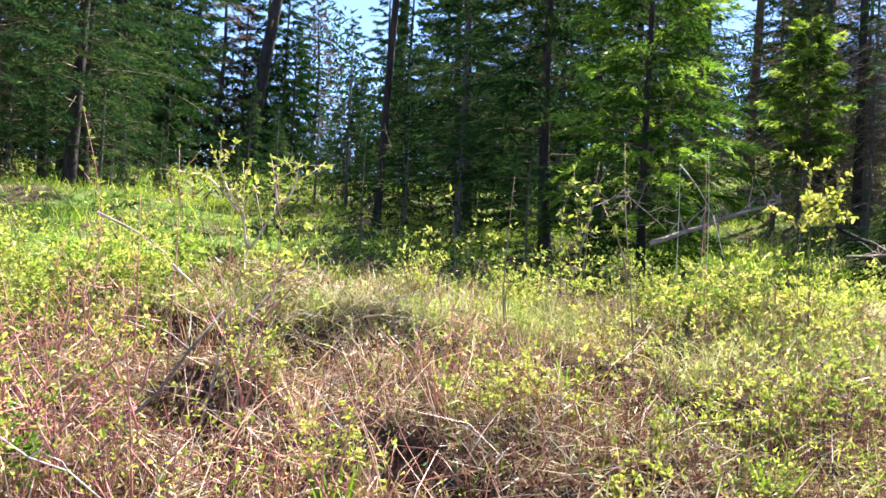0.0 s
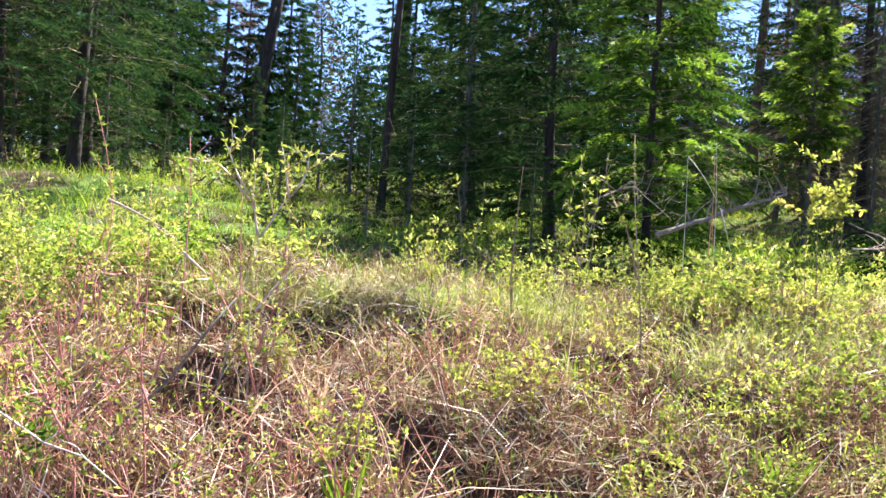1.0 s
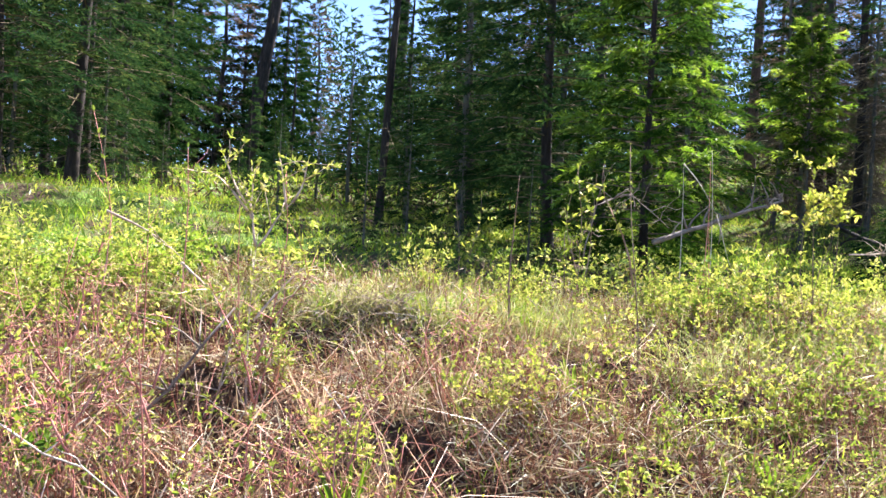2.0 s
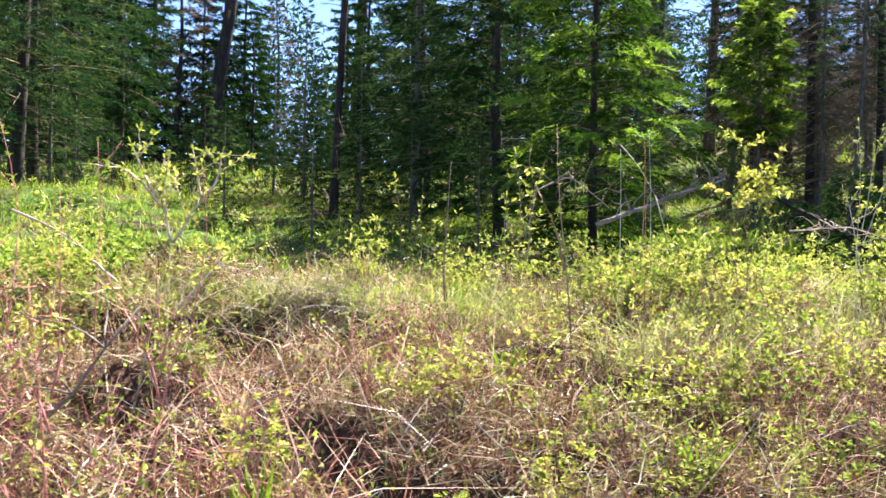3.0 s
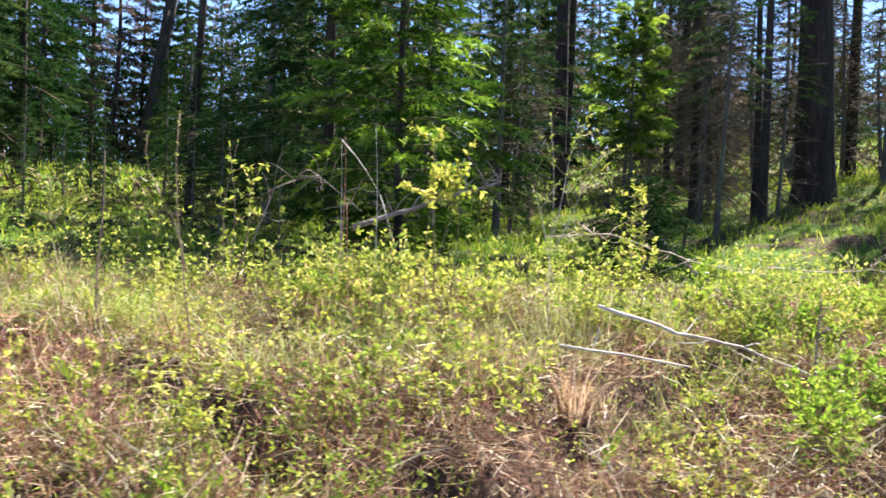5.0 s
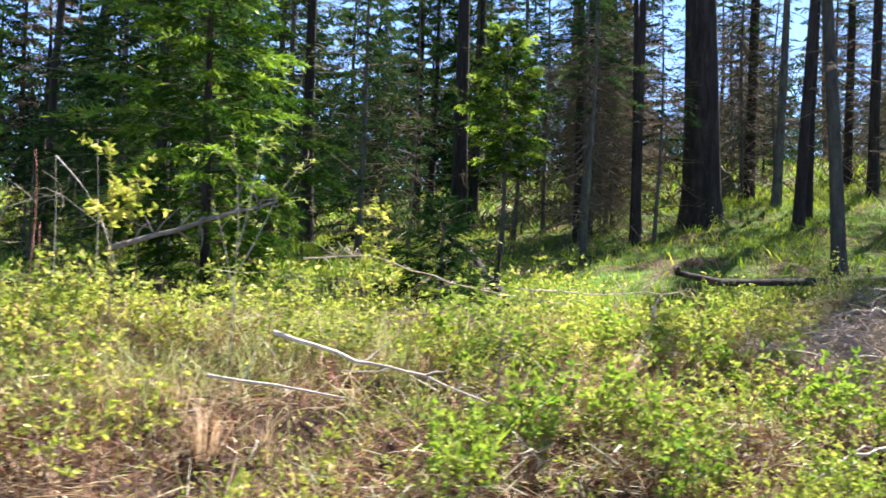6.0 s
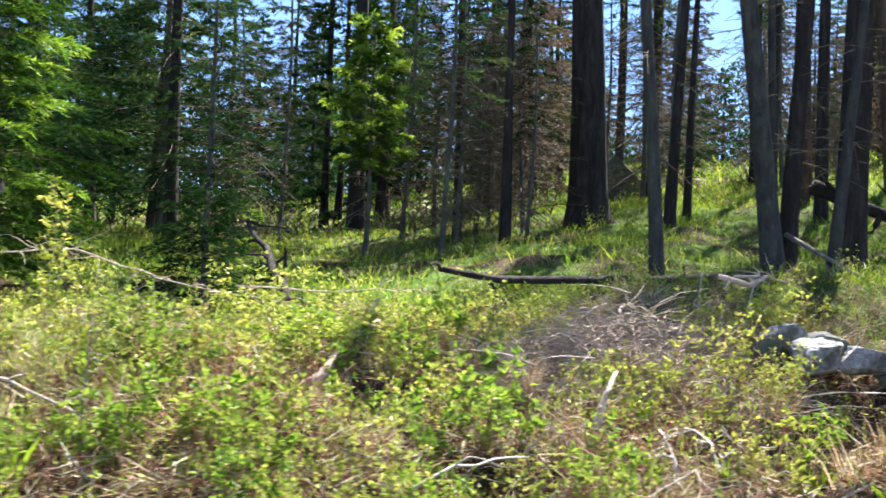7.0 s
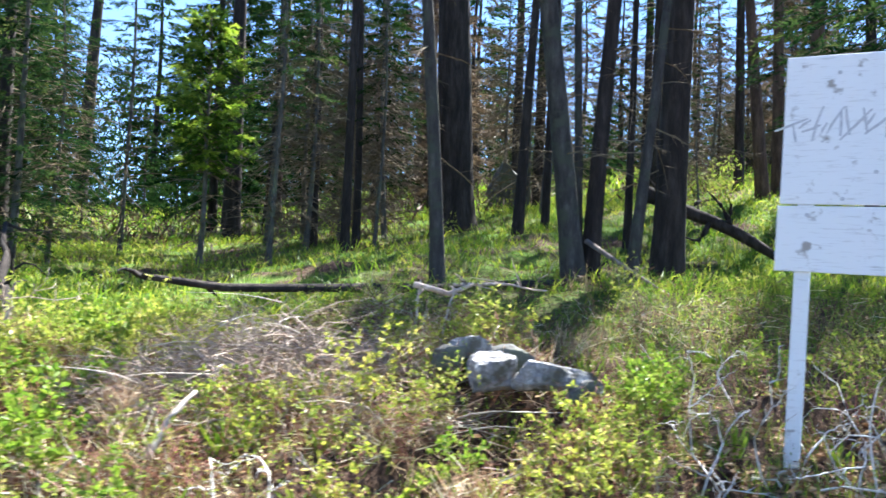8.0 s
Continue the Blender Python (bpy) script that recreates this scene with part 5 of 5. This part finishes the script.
def brush_pile(x, y, wide, deep, tall, n, seed):
    rs = np.random.RandomState(seed)
    root = thing("brush_pile", "heap of grey-pink dead brushwood on the bank", "brushwood", at=(x, y, float(height(x, y))))
    V, F = [], []
    for _ in range(n):
        u, v = rs.uniform(-1, 1), rs.uniform(-1, 1)
        px, py = x + u * wide, y + v * deep
        lift = tall * max(0, 1 - u * u) * max(0, 1 - v * v) * rs.uniform(0.1, 1)
        a = rs.uniform(0, 6.283)
        L = rs.uniform(0.12, 0.45)
        f = np.array([px - x, py - y, float(height(px, py)) - float(height(x, y)) + lift])
        pts, rad = grow(rs, f, f + np.array([math.cos(a) * L, math.sin(a) * L, rs.uniform(-0.16, 0.2)]), rs.uniform(0.002, 0.0055), 0.12, 4)
        tube(pts, rad, 3, V, F)
    tagged(part("brushwood", mesh_of("brushwood", V, F, TWIG_HEAP), root), kind="stuff")
    for _ in range(n // 55):
        u, v = rs.uniform(-1, 1), rs.uniform(-1, 1)
        px, py = x + u * wide, y + v * deep
        lift = tall * (0.6 + 0.5 * rs.uniform()) * max(0, 1 - u * u) * max(0, 1 - v * v)
        a = rs.uniform(-1.2, 1.2) + (math.pi if rs.uniform() < 0.5 else 0)
        L = rs.uniform(0.25, 0.7)
        f = np.array([px - x, py - y, float(height(px, py)) - float(height(x, y)) + lift])
        pts, rad = grow(rs, f, f + np.array([math.cos(a) * L, math.sin(a) * L, rs.uniform(-0.15, 0.12)]), rs.uniform(0.003, 0.008), 0.03, 6)
        V, F = tube(pts, rad, 5)
        part("stick", mesh_of("stick", V, F, STICK_PALE, soft=True), root, "bleached stick")


brush_pile(8.35, 5.10, 1.05, 0.60, 0.50, 2600, 801)
brush_pile(5.2, 6.2, 1.0, 0.35, 0.30, 420, 802)
brush_pile(0.25, 5.42, 0.4, 0.14, 0.08, 260, 803)


# ---- rocks ----
def boulder(x, y, z, size, seed, mat, label, group=""):
    rs = np.random.RandomState(seed)
    bm = bmesh.new()
    bmesh.ops.create_icosphere(bm, subdivisions=4, radius=1.0)
    cuts = [(Vector(rs.normal(size=3)).normalized(), rs.uniform(0.45, 0.75)) for _ in range(12)]
    if group == "bank rocks":
        cuts += [(Vector((rs.uniform(-0.3, 0.2), -1, rs.uniform(-0.05, 0.15))).normalized(), 0.42), (Vector((rs.uniform(-0.15, 0.15), -0.1, 1)).normalized(), 0.48), (Vector((-1, -0.3, 0.2)).normalized(), 0.6)]
    for v in bm.verts:
        p = v.co.copy()
        for d, k in cuts:
            over = p.dot(d) - k
            if over > 0:
                p -= d * over * 0.98
        p *= 1 + 0.05 * noise.noise(p * 2.5 + Vector((seed, 0, 0))) + 0.10 * noise.noise(p * 4 + Vector((0, seed, 0))) + 0.05 * noise.noise(p * 9) + 0.025 * noise.noise(p * 20)
        v.co = Vector((p.x * size[0], p.y * size[1], p.z * size[2]))
    me = bpy.data.meshes.new("rock")
    bm.to_mesh(me)
    bm.free()
    me.materials.append(mat)
    ob = new("rock", me)
    ob.matrix_basis = pose(x, y, z, rs.uniform(-10, 10), rs.uniform(-10, 10), rs.uniform(0, 360) if group != "bank rocks" else rs.uniform(-15, 15))
    tagged(ob, label, "rock", group)


boulder(9.70, 4.80, 1.18, (0.24, 0.22, 0.21), 921, ROCK, "pale grey granite boulder on the bank", "bank rocks")
boulder(10.03, 4.68, 1.17, (0.40, 0.18, 0.15), 932, ROCK, "long flat pale granite rock on the bank", "bank rocks")
boulder(9.62, 5.05, 1.32, (0.16, 0.13, 0.13), 912, ROCK, "small pale granite rock on the bank", "bank rocks")
boulder(9.86, 4.95, 1.27, (0.20, 0.15, 0.14), 904, ROCK_DARK, "dark weathered rock on the bank", "bank rocks")
boulder(10.22, 4.64, 1.08, (0.17, 0.13, 0.14), 915, ROCK_DARK, "dark weathered rock on the bank", "bank rocks")
boulder(9.48, 5.05, 1.27, (0.14, 0.12, 0.12), 917, ROCK_DARK, "dark weathered rock on the bank", "bank rocks")
boulder(16.0, 20.0, 4.3, (0.75, 0.7, 1.15), 905, ROCK_DARK, "dark mossy boulder between the trees")
boulder(1.54, 5.6, float(height(1.54, 5.6)) + 0.04, (0.09, 0.06, 0.035), 906, ROCK, "small pale stone in the grass", "small stones")
boulder(0.93, 4.6, float(height(0.93, 4.6)) + 0.03, (0.06, 0.04, 0.025), 907, ROCK, "small pale stone in the grass", "small stones")


# ---- the sign ----
def sign_board():
    root = thing("sign_board", "weathered white plywood sign with rubbed-out writing on posts", "sign", at=(11.265, 4.22, 0.62))
    root.matrix_basis = pose(11.265, 4.22, 0.62, 0, 2.1, -50)

    def slab(name, x0, x1, y0, y1, z0, z1, mat, label="", bev=0.004, parent=root):
        bm = bmesh.new()
        bmesh.ops.create_cube(bm, size=1.0)
        for v in bm.verts:
            v.co = Vector(((x0 + x1) / 2 + v.co.x * (x1 - x0), (y0 + y1) / 2 + v.co.y * (y1 - y0), (z0 + z1) / 2 + v.co.z * (z1 - z0)))
        bmesh.ops.bevel(bm, geom=bm.edges[:], offset=bev, segments=1, affect="EDGES")
        me = bpy.data.meshes.new(name)
        bm.to_mesh(me)
        bm.free()
        me.materials.append(mat)
        return part(name, me, parent, label)

    top = slab("upper_board", 0, 1.22, 0, 0.018, 1.665, 2.57, PAINT)
    low = slab("lower_board", -0.012, 1.215, 0, 0.018, 1.255, 1.655, PAINT)
    slab("post", 0.10, 0.19, 0.020, 0.058, -0.25, 2.5, PAINT, "white-painted square post")
    slab("post", 1.02, 1.11, 0.020, 0.058, -0.35, 2.5, PAINT, "white-painted square post")
    rs = np.random.RandomState(4)
    for i in range(26):
        x = 0.03 + 0.041 * i + rs.uniform(-0.012, 0.012)
        h = rs.uniform(0.04, 0.10) if i < 4 or i % 6 == 5 else rs.uniform(0.10, 0.22)
        z = 2.12 + 0.09 * x + rs.uniform(-0.03, 0.03)
        tilt = rs.uniform(-0.05, 0.07) if i % 3 else rs.uniform(0.1, 0.22)
        line = [(x - tilt * 0.5, -0.0004, z - h / 2), (x + rs.uniform(-0.012, 0.012), -0.0004, z), (x + tilt * 0.5, -0.0004, z + h / 2)]
        V, F = tube(line, [0.006, 0.009, 0.005], 5)
        V = [(v[0], v[1] * 0.25, v[2]) for v in V]
        part("worn_mark", mesh_of("worn_mark", V, F, INK), top)
    for x, z in ((0.30, 2.46), (0.52, 1.86), (0.62, 1.80), (0.35, 1.70), (0.16, 1.60), (0.72, 2.40)):
        V, F = tube([(x, -0.003, z), (x, 0.004, z)], [0.013, 0.013], 8)
        part("nail_head", mesh_of("nail_head", V, F, INK), top if z > 1.66 else low)


sign_board()
